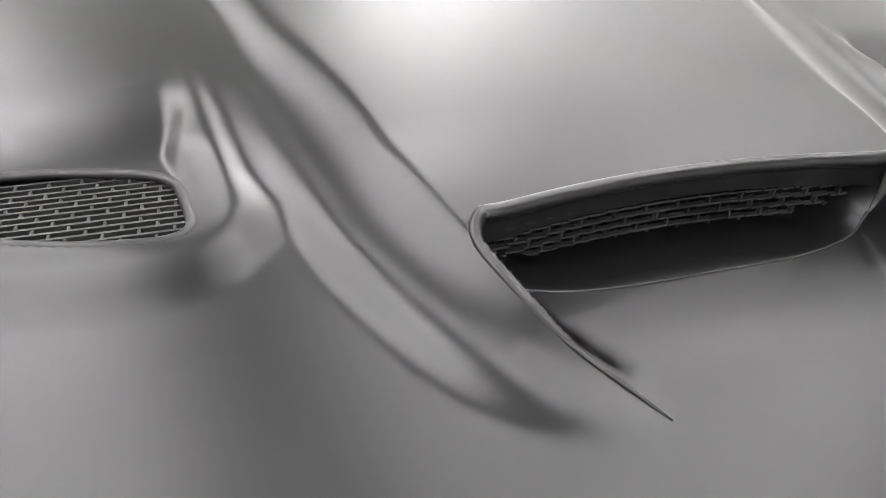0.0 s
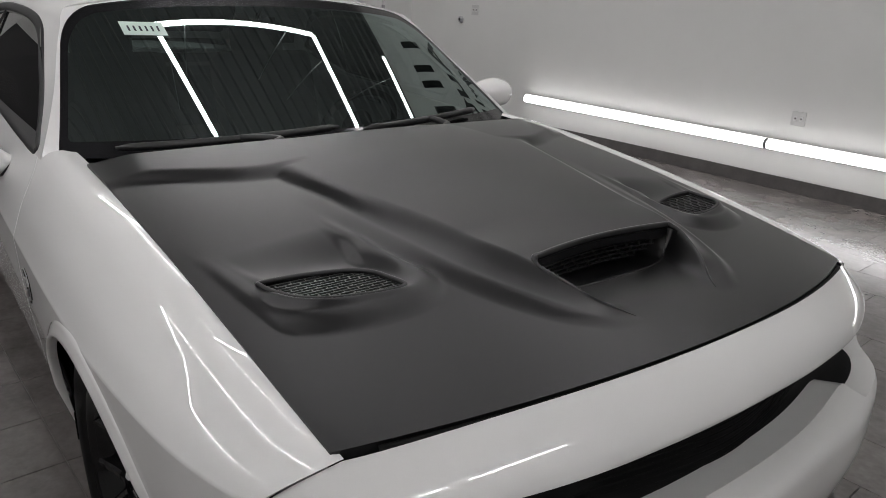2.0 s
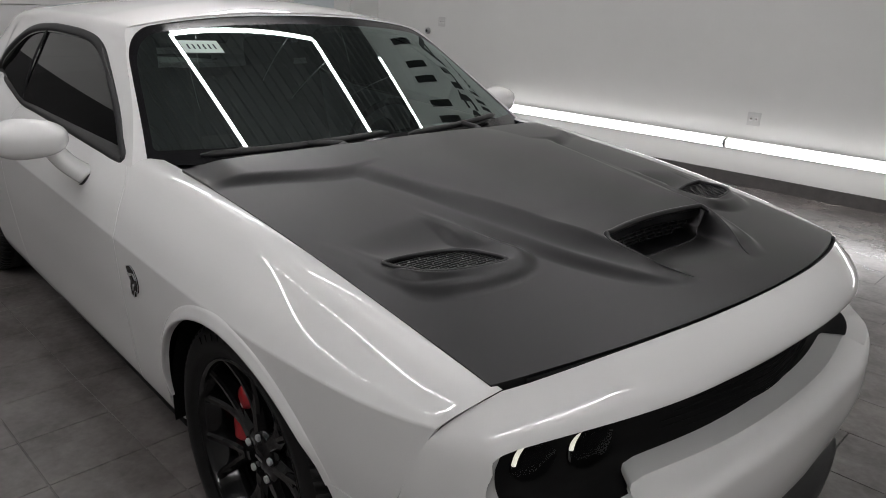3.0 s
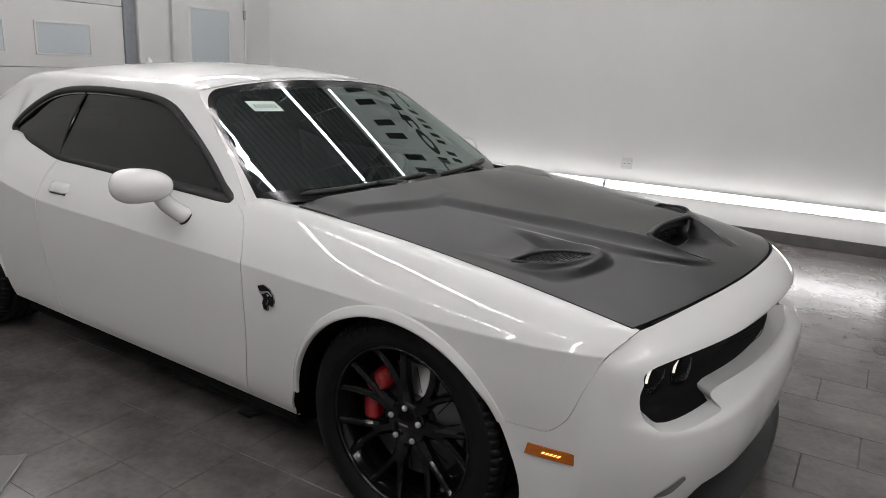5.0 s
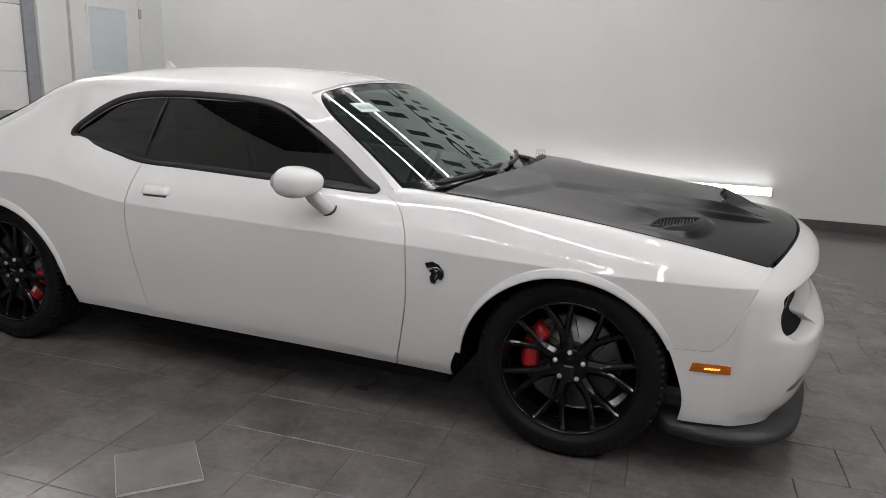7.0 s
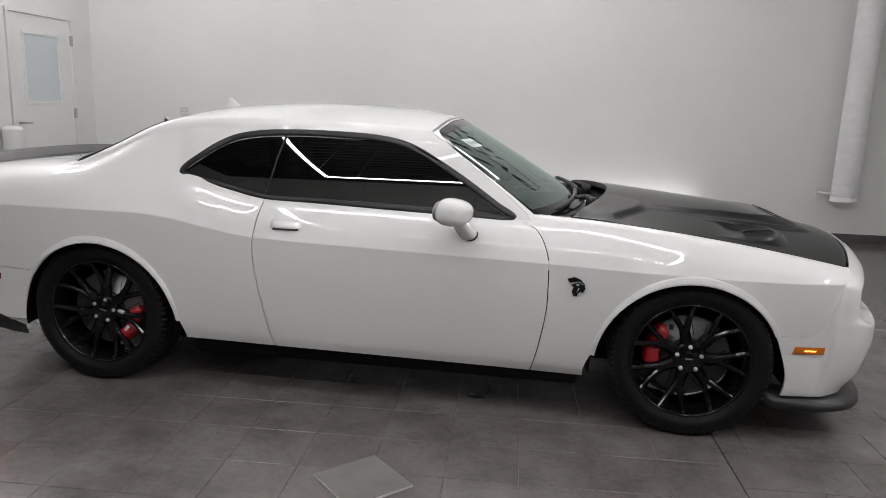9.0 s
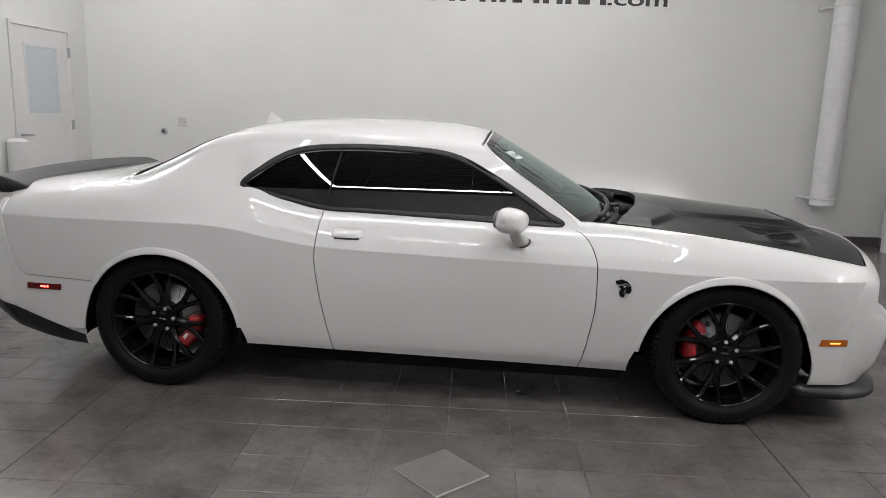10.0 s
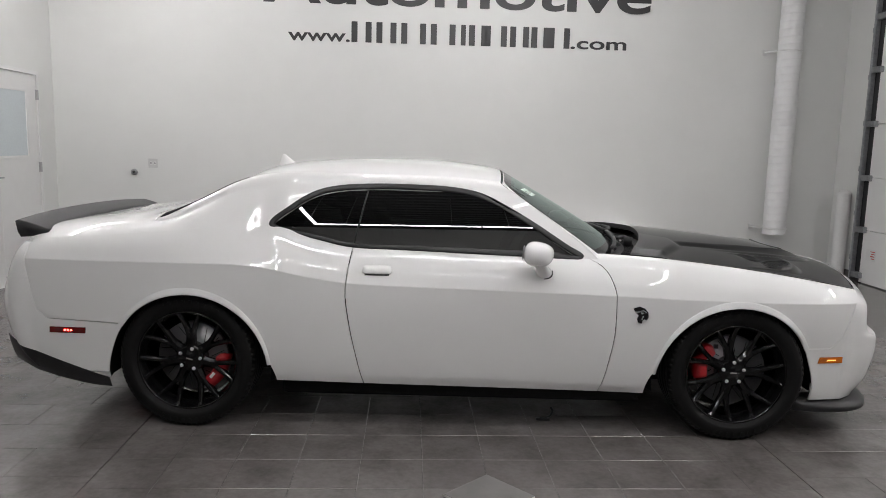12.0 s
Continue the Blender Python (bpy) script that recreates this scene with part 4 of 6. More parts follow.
ys = np.linspace(-0.21, 0.21, 61)
us = np.linspace(0, 1, 16)
tray = []
for y in ys:
    xt = float(tray_x(y)) + 0.001
    zt = float(hood_height(np.array([xt]), np.array([y]))[0])
    tray.append([(xt - 0.100 * s, y, min(0.948, zt - 0.016 * s ** 1.5 + 0.036 * abs(y / 0.21) ** 7 * min(1, s * 2))) for s in us])
scoop = mesh_object("bonnet_scoop", *flipped(grid(np.array(tray))), SATIN, car, "satin black air intake scoop with mesh inside")
seam = [(float(tray_x(y)) + 0.0005, y, float(hood_height(np.array([tray_x(y) + 0.003]), np.array([y]))[0]) + 0.0004) for y in np.linspace(-0.205, 0.205, 61)]
mesh_object("scoop_seam", *tube(seam, 0.0014, 6), BLACK, scoop, "black seam along the scoop tray")
path = []
for x in np.linspace(2.165, 1.985, 16):
    path.append((x, -float(channel_edge(x)) - 0.004))
for th in np.linspace(0, 1, 9)[1:-1]:
    path.append((1.978 - 0.012 * th, -0.222 + 0.012 * th))
for y in np.linspace(-0.208, 0.208, 41):
    path.append((float(lip_x(y)) + 0.004, y))
path += [(x, -y) for x, y in path[22::-1]]
path = np.array(path)
for _ in range(3):
    path[1:-1] = 0.25 * path[:-2] + 0.5 * path[1:-1] + 0.25 * path[2:]
zs = np.where(path[:, 0] < 1.98, 0.9645, hood_height(path[:, 0], np.abs(path[:, 1]) + 0.006))
for _ in range(6):
    zs[1:-1] = 0.25 * zs[:-2] + 0.5 * zs[1:-1] + 0.25 * zs[2:]
k = np.minimum(np.arange(len(path)), np.arange(len(path))[::-1]) / 22.0
mesh_object("scoop_lip", *flipped(tube(np.column_stack([path, zs - 0.001]), 0.0015 + 0.0065 * np.clip(k, 0, 1), 10)), SATIN, scoop, "satin black rounded lip")
wall = [[(float(lip_x(y)) - 0.006 - 0.034 * s, y, 0.952 - 0.006 * abs(y / 0.2) ** 2 - 0.085 * s) for s in (0, 0.15, 1)] for y in ys[3:-3]]
mesh_object("scoop_back", *grid(np.array(wall)), DARK, scoop)
bars = []
for k, z in enumerate(np.arange(0.874, 0.955, 0.0135)):
    lean = 1.914 + 0.030 * (z - 0.874) / 0.08
    bars += [(lean, y, z - 0.0012, lean + 0.006, y + 0.0201, z + 0.0012) for y in np.arange(-0.2, 0.19, 0.02)]
    for y in np.arange(-0.19 + 0.018 * (k % 2), 0.2, 0.036):
        bars.append((lean, y - 0.0013, z, lean + 0.006, y + 0.0013, z + 0.0135))
mesh_object("mesh", *boxes([(x0 + 0.026 * (y0 / 0.22) ** 2, y0, z0, x1 + 0.026 * (y0 / 0.22) ** 2, y1, z1) for x0, y0, z0, x1, y1, z1 in bars]), MESHBLACK, scoop, smooth=False)
part("duct", box_bm(1.90, -0.23, 0.80, 2.02, 0.23, 0.855), DARK, scoop)

# ---- wheels ----


def lathe(profile, n=72, closed=False):
    th = np.linspace(0, 2 * math.pi, n, endpoint=False)
    p = np.array([[(r * math.cos(t), y, r * math.sin(t)) for r, y in profile] for t in th])
    m = len(profile)
    v = p.reshape(-1, 3)
    f = []
    for i in range(n):
        j = (i + 1) % n
        for k in range(m - 1):
            f.append((i * m + k, i * m + k + 1, j * m + k + 1, j * m + k))
    return v, f


def beam(points, widths, depth, up=(0, -1, 0)):
    """A bar with chamfered front edges along the points, facing up."""
    p, up = np.array(points, float), np.array(up, float)
    t = np.gradient(p, axis=0)
    t /= np.linalg.norm(t, axis=1)[:, None]
    v, f = [], []
    for i in range(len(p)):
        s = np.cross(t[i], up)
        s /= np.linalg.norm(s)
        w = widths[i] / 2
        for a, b in ((-w, -depth), (-w, -0.55 * w), (-w * 0.42, 0), (w * 0.42, 0), (w, -0.55 * w), (w, -depth)):
            v.append(p[i] + s * a + up * b)
    for i in range(len(p) - 1):
        for k in range(6):
            l = (k + 1) % 6
            f.append((i * 6 + k, i * 6 + l, i * 6 + 6 + l, i * 6 + 6 + k))
    f += [tuple(range(5, -1, -1)), tuple((len(p) - 1) * 6 + k for k in range(6))]
    return np.array(v), f


tyre_profile = [(0.258, -0.108), (0.272, -0.122), (0.290, -0.1315), (0.292, -0.1335), (0.312, -0.1370), (0.316, -0.1362), (0.330, -0.1345), (0.345, -0.127), (0.354, -0.115), (0.358, -0.102),
                (0.3595, -0.085), (0.3595, -0.080), (0.352, -0.079), (0.352, -0.070), (0.3605, -0.069), (0.361, -0.035), (0.352, -0.034), (0.352, -0.024), (0.361, -0.023), (0.361, 0.023),
                (0.352, 0.024), (0.352, 0.034), (0.361, 0.035), (0.3605, 0.069), (0.352, 0.070), (0.352, 0.079), (0.3595, 0.080), (0.3595, 0.085), (0.358, 0.102), (0.354, 0.115), (0.345, 0.127), (0.32, 0.1365), (0.29, 0.1315), (0.258, 0.108)]
rim_profile = [(0.273, -0.116), (0.270, -0.124), (0.264, -0.124), (0.260, -0.116), (0.256, -0.098), (0.246, -0.085), (0.240, -0.03), (0.236, 0.05), (0.243, 0.09), (0.262, 0.11), (0.27, 0.118)]

tyre_profile = [(0.258 + (r - 0.258) * 1.05, y) for r, y in tyre_profile]


def tread_blocks():
    pieces = []
    for k in range(78):
        t0 = 2 * math.pi * k / 78
        for s in (-1, 1):
            ring = []
            for y, r in ((0.086, 0.3596), (0.104, 0.3585), (0.117, 0.3545), (0.127, 0.346)):
                ring.append((s * y, r + 0.005))
            v = []
            for dr in (-0.006, 0.0024):
                for y, r in ring:
                    for t in (t0 + 0.010 * (y * s - 0.086) / 0.03, t0 + 0.058 + 0.010 * (y * s - 0.086) / 0.03):
                        v.append(((r + dr) * math.cos(t), y, (r + dr) * math.sin(t)))
            f = [(8, 9, 11, 10), (10, 11, 13, 12), (12, 13, 15, 14), (0, 8, 10, 2), (2, 10, 12, 4), (4, 12, 14, 6), (1, 3, 11, 9), (3, 5, 13, 11), (5, 7, 15, 13), (6, 14, 15, 7), (0, 1, 9, 8)]
            pieces.append((np.array(v), f))
    return join(*pieces)


def hexagon(r, y0, y1, cx, cz):
    v = [(cx + r * math.cos(k * math.pi / 3), y, cz + r * math.sin(k * math.pi / 3)) for y in (y0, y1) for k in range(6)]
    v += [(cx, y1 - 0.004, cz)]
    f = [(k, (k + 1) % 6, 6 + (k + 1) % 6, 6 + k) for k in range(6)] + [(6 + k, 6 + (k + 1) % 6, 12) for k in range(6)]
    return np.array(v), f


NUT = material("bright_nut_steel", (0.72, 0.72, 0.73), 0.38, metal=0.55, noise_scale=80, noise_amount=0.05)


def build_wheel():
    wheel = mesh_object("wheel", *lathe(rim_profile, 96), RIMBLACK, car, "gloss black seven-spoke alloy wheel")
    tyre = mesh_object("tyre", *lathe(tyre_profile, 96), RUBBER, wheel, "black low-profile tyre")
    tagged(mesh_object("tread", *tread_blocks(), RUBBER, wheel), kind="stuff")
    arc = []
    for side in (-1, 1):          # moulded lettering on the sidewall, as plain raised bars
        for k in range(9):
            t = 0.5 * math.pi + side * 0 + 0.62 - k * 0.115
            t += math.pi if side > 0 else 0
            arc.append(boxes([(-0.008, -0.1378, 0.318, 0.008, -0.1345, 0.336)]))
            c, s_ = math.cos(t - math.pi / 2), math.sin(t - math.pi / 2)
            v = arc[-1][0]
            arc[-1] = (np.stack([v[:, 0] * c - v[:, 2] * s_, v[:, 1], v[:, 0] * s_ + v[:, 2] * c], 1), arc[-1][1])
    tagged(mesh_object("sidewall_marking", *join(*arc), RUBBER, wheel, smooth=False), kind="stuff")
    mesh_object("hub", *lathe([(0.0, -0.086), (0.03, -0.087), (0.034, -0.083), (0.062, -0.083), (0.074, -0.079), (0.078, -0.06), (0.078, 0.0)], 40), RIMBLACK, wheel)
    part("centre_badge", box_bm(-0.018, -0.0885, -0.004, 0.018, -0.086, 0.004, 0.001), CHROME, wheel, "small silver centre mark")
    for k in range(7):
        a = math.radians(-103) + k * 2 * math.pi / 7
        rad = lambda r, t, y: (r * math.cos(a + t), y, r * math.sin(a + t))
        stem = beam([rad(r, 0, y) for r, y in ((0.055, -0.083), (0.08, -0.082), (0.105, -0.080), (0.135, -0.079), (0.150, -0.079))], (0.060, 0.054, 0.050, 0.048, 0.040), 0.036)
        arms = []
        for s in (-1, 1):
            pts = [rad(r, s * t, y) for r, t, y in ((0.118, 0.05, -0.0795), (0.145, 0.085, -0.080), (0.175, 0.125, -0.084), (0.21, 0.165, -0.092), (0.245, 0.20, -0.104), (0.265, 0.222, -0.115))]
            arms.append(beam(pts, (0.025, 0.026, 0.025, 0.024, 0.023, 0.027), 0.036))
        mesh_object("spoke", *join(stem, *arms), RIMBLACK, wheel, smooth=False)
    for k in range(5):
        t = math.pi / 2 + k * 2 * math.pi / 5
        cx, cz = 0.0575 * math.cos(t), 0.0575 * math.sin(t)
        mesh_object("lug_nut", *hexagon(0.0098, -0.078, -0.0895, cx, cz), NUT, wheel, "polished steel lug nut", smooth=False)
        recess = mesh_object("lug_recess", *lathe([(0.0155, -0.0840), (0.0135, -0.0838), (0.013, -0.075)], 16), DARK, wheel)
        recess.matrix_basis = Matrix.Translation((cx, 0, cz))
    return wheel


def build_brake(cx, sgn, angle):
    """Slotted disc and red caliper behind the wheel; angle: where the caliper sits, from straight ahead upwards."""
    y0 = sgn * 0.800
    m = Matrix.Translation((cx, y0, WZ)) @ (pose(0, 0, 0) if sgn < 0 else pose(0, 0, 0, 0, 0, 180))
    disc = mesh_object("brake_disc", *lathe([(0.085, -0.045), (0.086, -0.030), (0.19, -0.030), (0.193, -0.026), (0.193, -0.002), (0.19, 0.0), (0.08, 0.0)], 64), DISC, car, "bare steel slotted brake disc")
    disc.matrix_basis = m
    mesh_object("disc_hat", *lathe([(0.0, -0.052), (0.078, -0.052), (0.087, -0.046), (0.087, -0.02)], 40), BLACK, disc)
    slots = []
    for k in range(14):
        a = k * 2 * math.pi / 14
        v, f = boxes([(0.10, -0.0312, -0.0016, 0.175, -0.0295, 0.0016)])
        c, s = math.cos(a), math.sin(a)
        v[:, 2] += (v[:, 0] - 0.1) * 0.5
        slots.append((np.stack([v[:, 0] * c - v[:, 2] * s, v[:, 1], v[:, 0] * s + v[:, 2] * c], 1), f))
    mesh_object("slot", *join(*slots), DARK, disc, smooth=False)
    a0 = angle if sgn < 0 else math.pi - angle
    rows = []
    for t in np.linspace(-0.60, 0.60, 25):
        edge = min(1.0, (0.60 - abs(t)) / 0.12 + 0.35)
        pinch = 1 - 0.25 * math.exp(-(t / 0.07) ** 2)
        sec = [(0.132, -0.028), (0.132, -0.058 * pinch), (0.140, -0.070 * pinch), (0.172, -0.070 * pinch), (0.190, -0.062 * pinch), (0.203, -0.048), (0.206, 0.01), (0.19, 0.02)]
        rows.append([((0.165 + (r - 0.165) * edge) * math.cos(a0 + t), -0.028 + (y + 0.028) * edge, (0.165 + (r - 0.165) * edge) * math.sin(a0 + t)) for r, y in sec])
    rows = np.array(rows)
    v, f = grid(rows)
    f += [tuple(range(8)), tuple((len(rows) - 1) * 8 + k for k in range(7, -1, -1))]
    cal = mesh_object("brake_caliper", v, f, RED, car, "red brake caliper")
    cal.matrix_basis = m
    mark = []
    for dt, w in ((-0.18, 0.006), (-0.10, 0.011), (-0.01, 0.004)):
        v, f = boxes([(0.142, -0.0716, -w, 0.158, -0.0690, w)])
        c, s = math.cos(a0 + dt - 0.12), math.sin(a0 + dt - 0.12)
        mark.append((np.stack([v[:, 0] * c - v[:, 2] * s, v[:, 1], v[:, 0] * s + v[:, 2] * c], 1), f))
    mesh_object("caliper_mark", *join(*mark), material("white_print", (0.75, 0.73, 0.72), 0.5), cal, smooth=False)
    part("bleed_screw", box_bm(0.16 * math.cos(a0 - 0.7) - 0.01, -0.05, 0.16 * math.sin(a0 - 0.7) - 0.012, 0.16 * math.cos(a0 - 0.7) + 0.01, -0.02, 0.16 * math.sin(a0 - 0.7) + 0.012, 0.004), BLACK, cal)


first = build_wheel()
for k, (cx, sgn) in enumerate(((WX, -1), (-WX, -1), (WX, 1), (-WX, 1))):
    m = Matrix.Translation((cx, sgn * 0.803, WZ)) @ pose(0, 0, 0, 0, (0, 14, 33, 8)[k], 0 if sgn < 0 else 180)
    if k == 0:
        first.matrix_basis = m
    else:
        copy_thing(first, m)
    build_brake(cx, sgn, math.radians(163) if cx > 0 else math.radians(-27))

# ---- splitter, grille, headlamps ----
edge_line = catmull([(1.86, 0.875), (1.98, 0.895), (2.10, 0.885), (2.22, 0.82), (2.315, 0.68), (2.37, 0.45), (2.40, 0.2), (2.41, 0)], 50)
edge_line = np.vstack([edge_line, (edge_line[:-1] * (1, -1))[::-1]])
inner_line = edge_line * (0.93, 0.86)
sec = []
for (xo, yo), (xi, yi) in zip(edge_line, inner_line):
    sec.append([(xi, yi, 0.232), (0.6 * xo + 0.4 * xi, 0.6 * yo + 0.4 * yi, 0.226), (0.06 * xi + 0.94 * xo, 0.06 * yi + 0.94 * yo, 0.196), (xo, yo, 0.182), (xo, yo, 0.165), (0.1 * xi + 0.9 * xo, 0.1 * yi + 0.9 * yo, 0.155), (xi, yi, 0.150)])
v, f = grid(np.array(sec))
f += [tuple(range(6, -1, -1)), tuple((len(sec) - 1) * 7 + k for k in range(7))]
mesh_object("splitter", v, f, BLACK, car, "matt black front splitter")
lower = catmull([(2.02, 0.72, 0), (2.17, 0.60, 0), (2.25, 0.35, 0), (2.28, 0, 0), (2.25, -0.35, 0), (2.17, -0.60, 0), (2.02, -0.72, 0)], 41)
mesh_object("lower_grille", *grid(np.array([[(x, y, z) for z in (0.17, 0.28, 0.40)] for x, y, _ in lower])), BLACK, car, "black lower intake")
sheet = grille_sheet[0].copy()
sheet[:, 0] -= 0.058
sheet[:, 1] *= 0.992
LAMPS = ((0.682, 2.180), (0.560, 2.216))
grille = mesh_object("grille", sheet, grille_sheet[1], DARK, car, "black front grille")
back = catmull([(2.165, 0.70, 0), (2.205, 0.60, 0), (2.265, 0.42, 0), (2.312, 0.2, 0), (2.335, 0, 0), (2.312, -0.2, 0), (2.265, -0.42, 0), (2.205, -0.60, 0), (2.165, -0.70, 0)], 61)
bars = []
for z in np.arange(0.63, 0.77, 0.016):
    bars.append(tube([(x - 0.010, y, z) for x, y, _ in back[8:53]], 0.0018, 4))
mesh_object("mesh", *join(*bars), DARK, grille, smooth=False)
LENS = glass("headlamp_glass", (0.75, 0.77, 0.78), ior=1.2)
HALO = material("pale_ring_plastic", (0.12, 0.12, 0.11), 0.3, noise_scale=60, noise_amount=0.1)
HALOGLOW = glowing("pale_ring_light", (1.0, 0.97, 0.78), 0.6)
for sgn in (-1, 1):
    for y, x in LAMPS:
        lamp = mesh_object("headlamp", *lathe([(0.062, -0.012), (0.064, 0.0), (0.063, 0.05)], 48), GLOSSBLACK, car, "round headlamp with a pale ring")
        lamp.matrix_basis = Matrix.Translation((x, sgn * y, 0.665)) @ pose(0, 0, 0, 0, 0, 90 + sgn * 10)
        mesh_object("ring", *lathe([(0.060, -0.008), (0.058, -0.010), (0.054, -0.009), (0.052, 0.0)], 48), HALO, lamp, "pale ring light")
        arc = [(0.056 * math.cos(q), -0.012, 0.056 * math.sin(q)) for q in np.linspace(math.radians(95), math.radians(175), 24)]
        mesh_object("ring_light", *tube([(px * (-sgn), py, pz) for px, py, pz in arc] if sgn > 0 else arc, 0.005, 8), HALOGLOW, lamp, "lit pale arc of the ring")
        mesh_object("reflector", *lathe([(0.051, 0.0), (0.042, 0.025), (0.028, 0.04), (0.0, 0.045)], 40), DARK, lamp)
        mesh_object("projector", *lathe([(0.0, -0.004), (0.016, 0.0), (0.028, 0.012), (0.030, 0.03)], 32), DARK, lamp)
        mesh_object("lens", *lathe([(0.0, -0.026), (0.03, -0.023), (0.05, -0.018), (0.061, -0.010)], 40), LENS, lamp)

# brake duct slots: grey patches on the bumper, coloured for the shade inside
DUCT_SHAPE = [(0.790, 0.372), (0.748, 0.376), (0.708, 0.420), (0.714, 0.436), (0.750, 0.414), (0.785, 0.385)]
for sgn in (-1, 1):
    duct_sheet = clip(clip(nose, lambda v: v[:, 1] * sgn), lambda v: np.where(v[:, 0] > 2.15, -polygon_distance(np.abs(v[:, 1]), v[:, 2], DUCT_SHAPE), -1.0))
    mesh_object("brake_duct", duct_sheet[0] + (0.003, 0.003 * sgn, 0), duct_sheet[1], material("painted_duct_shade", (0.16, 0.16, 0.16), 0.5, noise_scale=60, noise_amount=0.1), car, "brake duct slot as a grey patch painted for its shade")

# ---- marker lamps, emblem, handles, mirrors ----
AMBER = material("amber_lens", (0.50, 0.13, 0.008), 0.18, coat=0.6, noise_scale=200, noise_amount=0.25)
REDLENS = material("red_lens", (0.12, 0.005, 0.005), 0.18, coat=0.6, noise_scale=200, noise_amount=0.25)
AMBERGLOW = glowing("amber_led", (1.0, 0.42, 0.03), 3.0)
REDGLOW = glowing("red_led", (1.0, 0.04, 0.03), 8.0)


def side_patch(x0, x1, z0, z1, sgn, proud, slant=0.0, n=14):
    p = np.array([[(x + slant * (z - z0), sgn * (side_w(x + slant * (z - z0), z) + proud), z) for z in np.linspace(z0, z1, 4)] for x in np.linspace(x0, x1, n)])
    return rim(grid(p), (0, -sgn * (proud + 0.01), 0))


for sgn in (-1, 1):
    mk = mesh_object("side_marker", *side_patch(1.915, 2.103, 0.436, 0.470, sgn, 0.004, 0.25), AMBER, car, "lit amber side marker lamp")
    bars = [side_patch(x, x + 0.006, 0.449, 0.456, sgn, 0.0052, 0.8, 3) for x in (1.965, 1.976, 1.987, 1.998, 2.009)]
    mesh_object("led", *join(*bars), AMBERGLOW, mk)
    mk = mesh_object("side_marker", *side_patch(-2.205, -2.01, 0.508, 0.541, sgn, 0.004, 0.1), REDLENS, car, "lit red side marker lamp")
    bars = [side_patch(x, x + 0.011, 0.519, 0.530, sgn, 0.0055, 0, 3) for x in (-2.125, -2.108, -2.091)]
    mesh_object("led", *join(*bars), REDGLOW, mk)
    outline = [(-0.042, 0.036), (-0.010, 0.046), (0.018, 0.036), (0.036, 0.016), (0.041, -0.008), (0.032, -0.027), (0.017, -0.023), (0.009, -0.031), (0.006, -0.046), (-0.013, -0.042), (-0.020, -0.022), (-0.013, -0.002), (-0.024, 0.008), (-0.034, 0.019)]
    ex, ez = 0.933, 0.693
    w = side_w(ex, ez)
    ring = [(ex + x, sgn * (w + 0.004), ez + z) for x, z in outline]
    plates = []
    for shape in ([(-0.042, 0.036), (-0.010, 0.046), (0.018, 0.036), (0.036, 0.016), (0.018, 0.012), (-0.004, 0.016), (-0.034, 0.019)],
                  [(0.036, 0.016), (0.041, -0.008), (0.032, -0.027), (0.017, -0.023), (0.016, -0.006), (0.004, 0.002), (0.018, 0.012)],
                  [(-0.004, 0.016), (0.004, 0.002), (0.016, -0.006), (0.017, -0.023), (0.009, -0.031), (0.006, -0.046), (-0.013, -0.042), (-0.020, -0.022), (-0.013, -0.002), (-0.024, 0.008)]):
        n = len(shape)
        pv = np.array([(ex + x, sgn * (w + d), ez + z) for d in (0.004, -0.004) for x, z in shape])
        plates.append((pv, [tuple(range(n))] + [(k, (k + 1) % n, n + (k + 1) % n, n + k) for k in range(n)]))
    em = mesh_object("emblem", *join(*plates), GLOSSBLACK, car, "dark emblem with silver edge", smooth=False)
    mesh_object("emblem_edge", *tube(ring, 0.0013, 6, closed=True), STEEL, em)
    mesh_object("emblem_line", *join(tube([(ex - 0.02, sgn * (w + 0.005), ez + 0.018), (ex + 0.012, sgn * (w + 0.005), ez + 0.024), (ex + 0.030, sgn * (w + 0.005), ez + 0.012)], 0.0025, 6),
                                     tube([(ex + 0.004, sgn * (w + 0.005), ez - 0.024), (ex + 0.012, sgn * (w + 0.005), ez - 0.005)], 0.0028, 6)), STEEL, em)
    # door handle: a bar over a dark patch painted for the shade beneath
    hx0, hx1, hz = -0.535, -0.378, 0.893
    flap = []
    for x in np.linspace(hx0, hx1, 21):
        k = abs((x - (hx0 + hx1) / 2) / (0.5 * (hx1 - hx0)))
        lift = 0.019 * (1 - k ** 6)
        flap.append([(x, sgn * (side_w(x, hz + dz) + lift * e - 0.002), hz + dz * (1 - 0.25 * k ** 6)) for dz, e in ((-0.020, 0.45), (-0.021, 0.85), (-0.017, 1.0), (0.004, 0.95), (0.014, 0.75), (0.019, 0.3), (0.021, 0.0))])
    handle = mesh_object("door_handle", *grid(np.array(flap)), WHITE, car, "white pull handle")
    mesh_object("handle_recess", *side_patch(hx0 + 0.014, hx1 - 0.014, hz - 0.031, hz - 0.012, sgn, 0.0015), material("painted_handle_shade", (0.07, 0.07, 0.07), 0.4), handle)
    # mirror
    bm = bmesh.new()
    bmesh.ops.create_uvsphere(bm, u_segments=40, v_segments=24, radius=1.0)
    for q in bm.verts:
        c = q.co
        e = Vector([math.copysign(abs(k) ** 0.80, k) for k in c])
        q.co = Vector((e.x * 0.085 * (1.0 if e.x > 0 else 0.75), e.y * 0.110, e.z * 0.059 * (1.0 - 0.16 * e.y)))
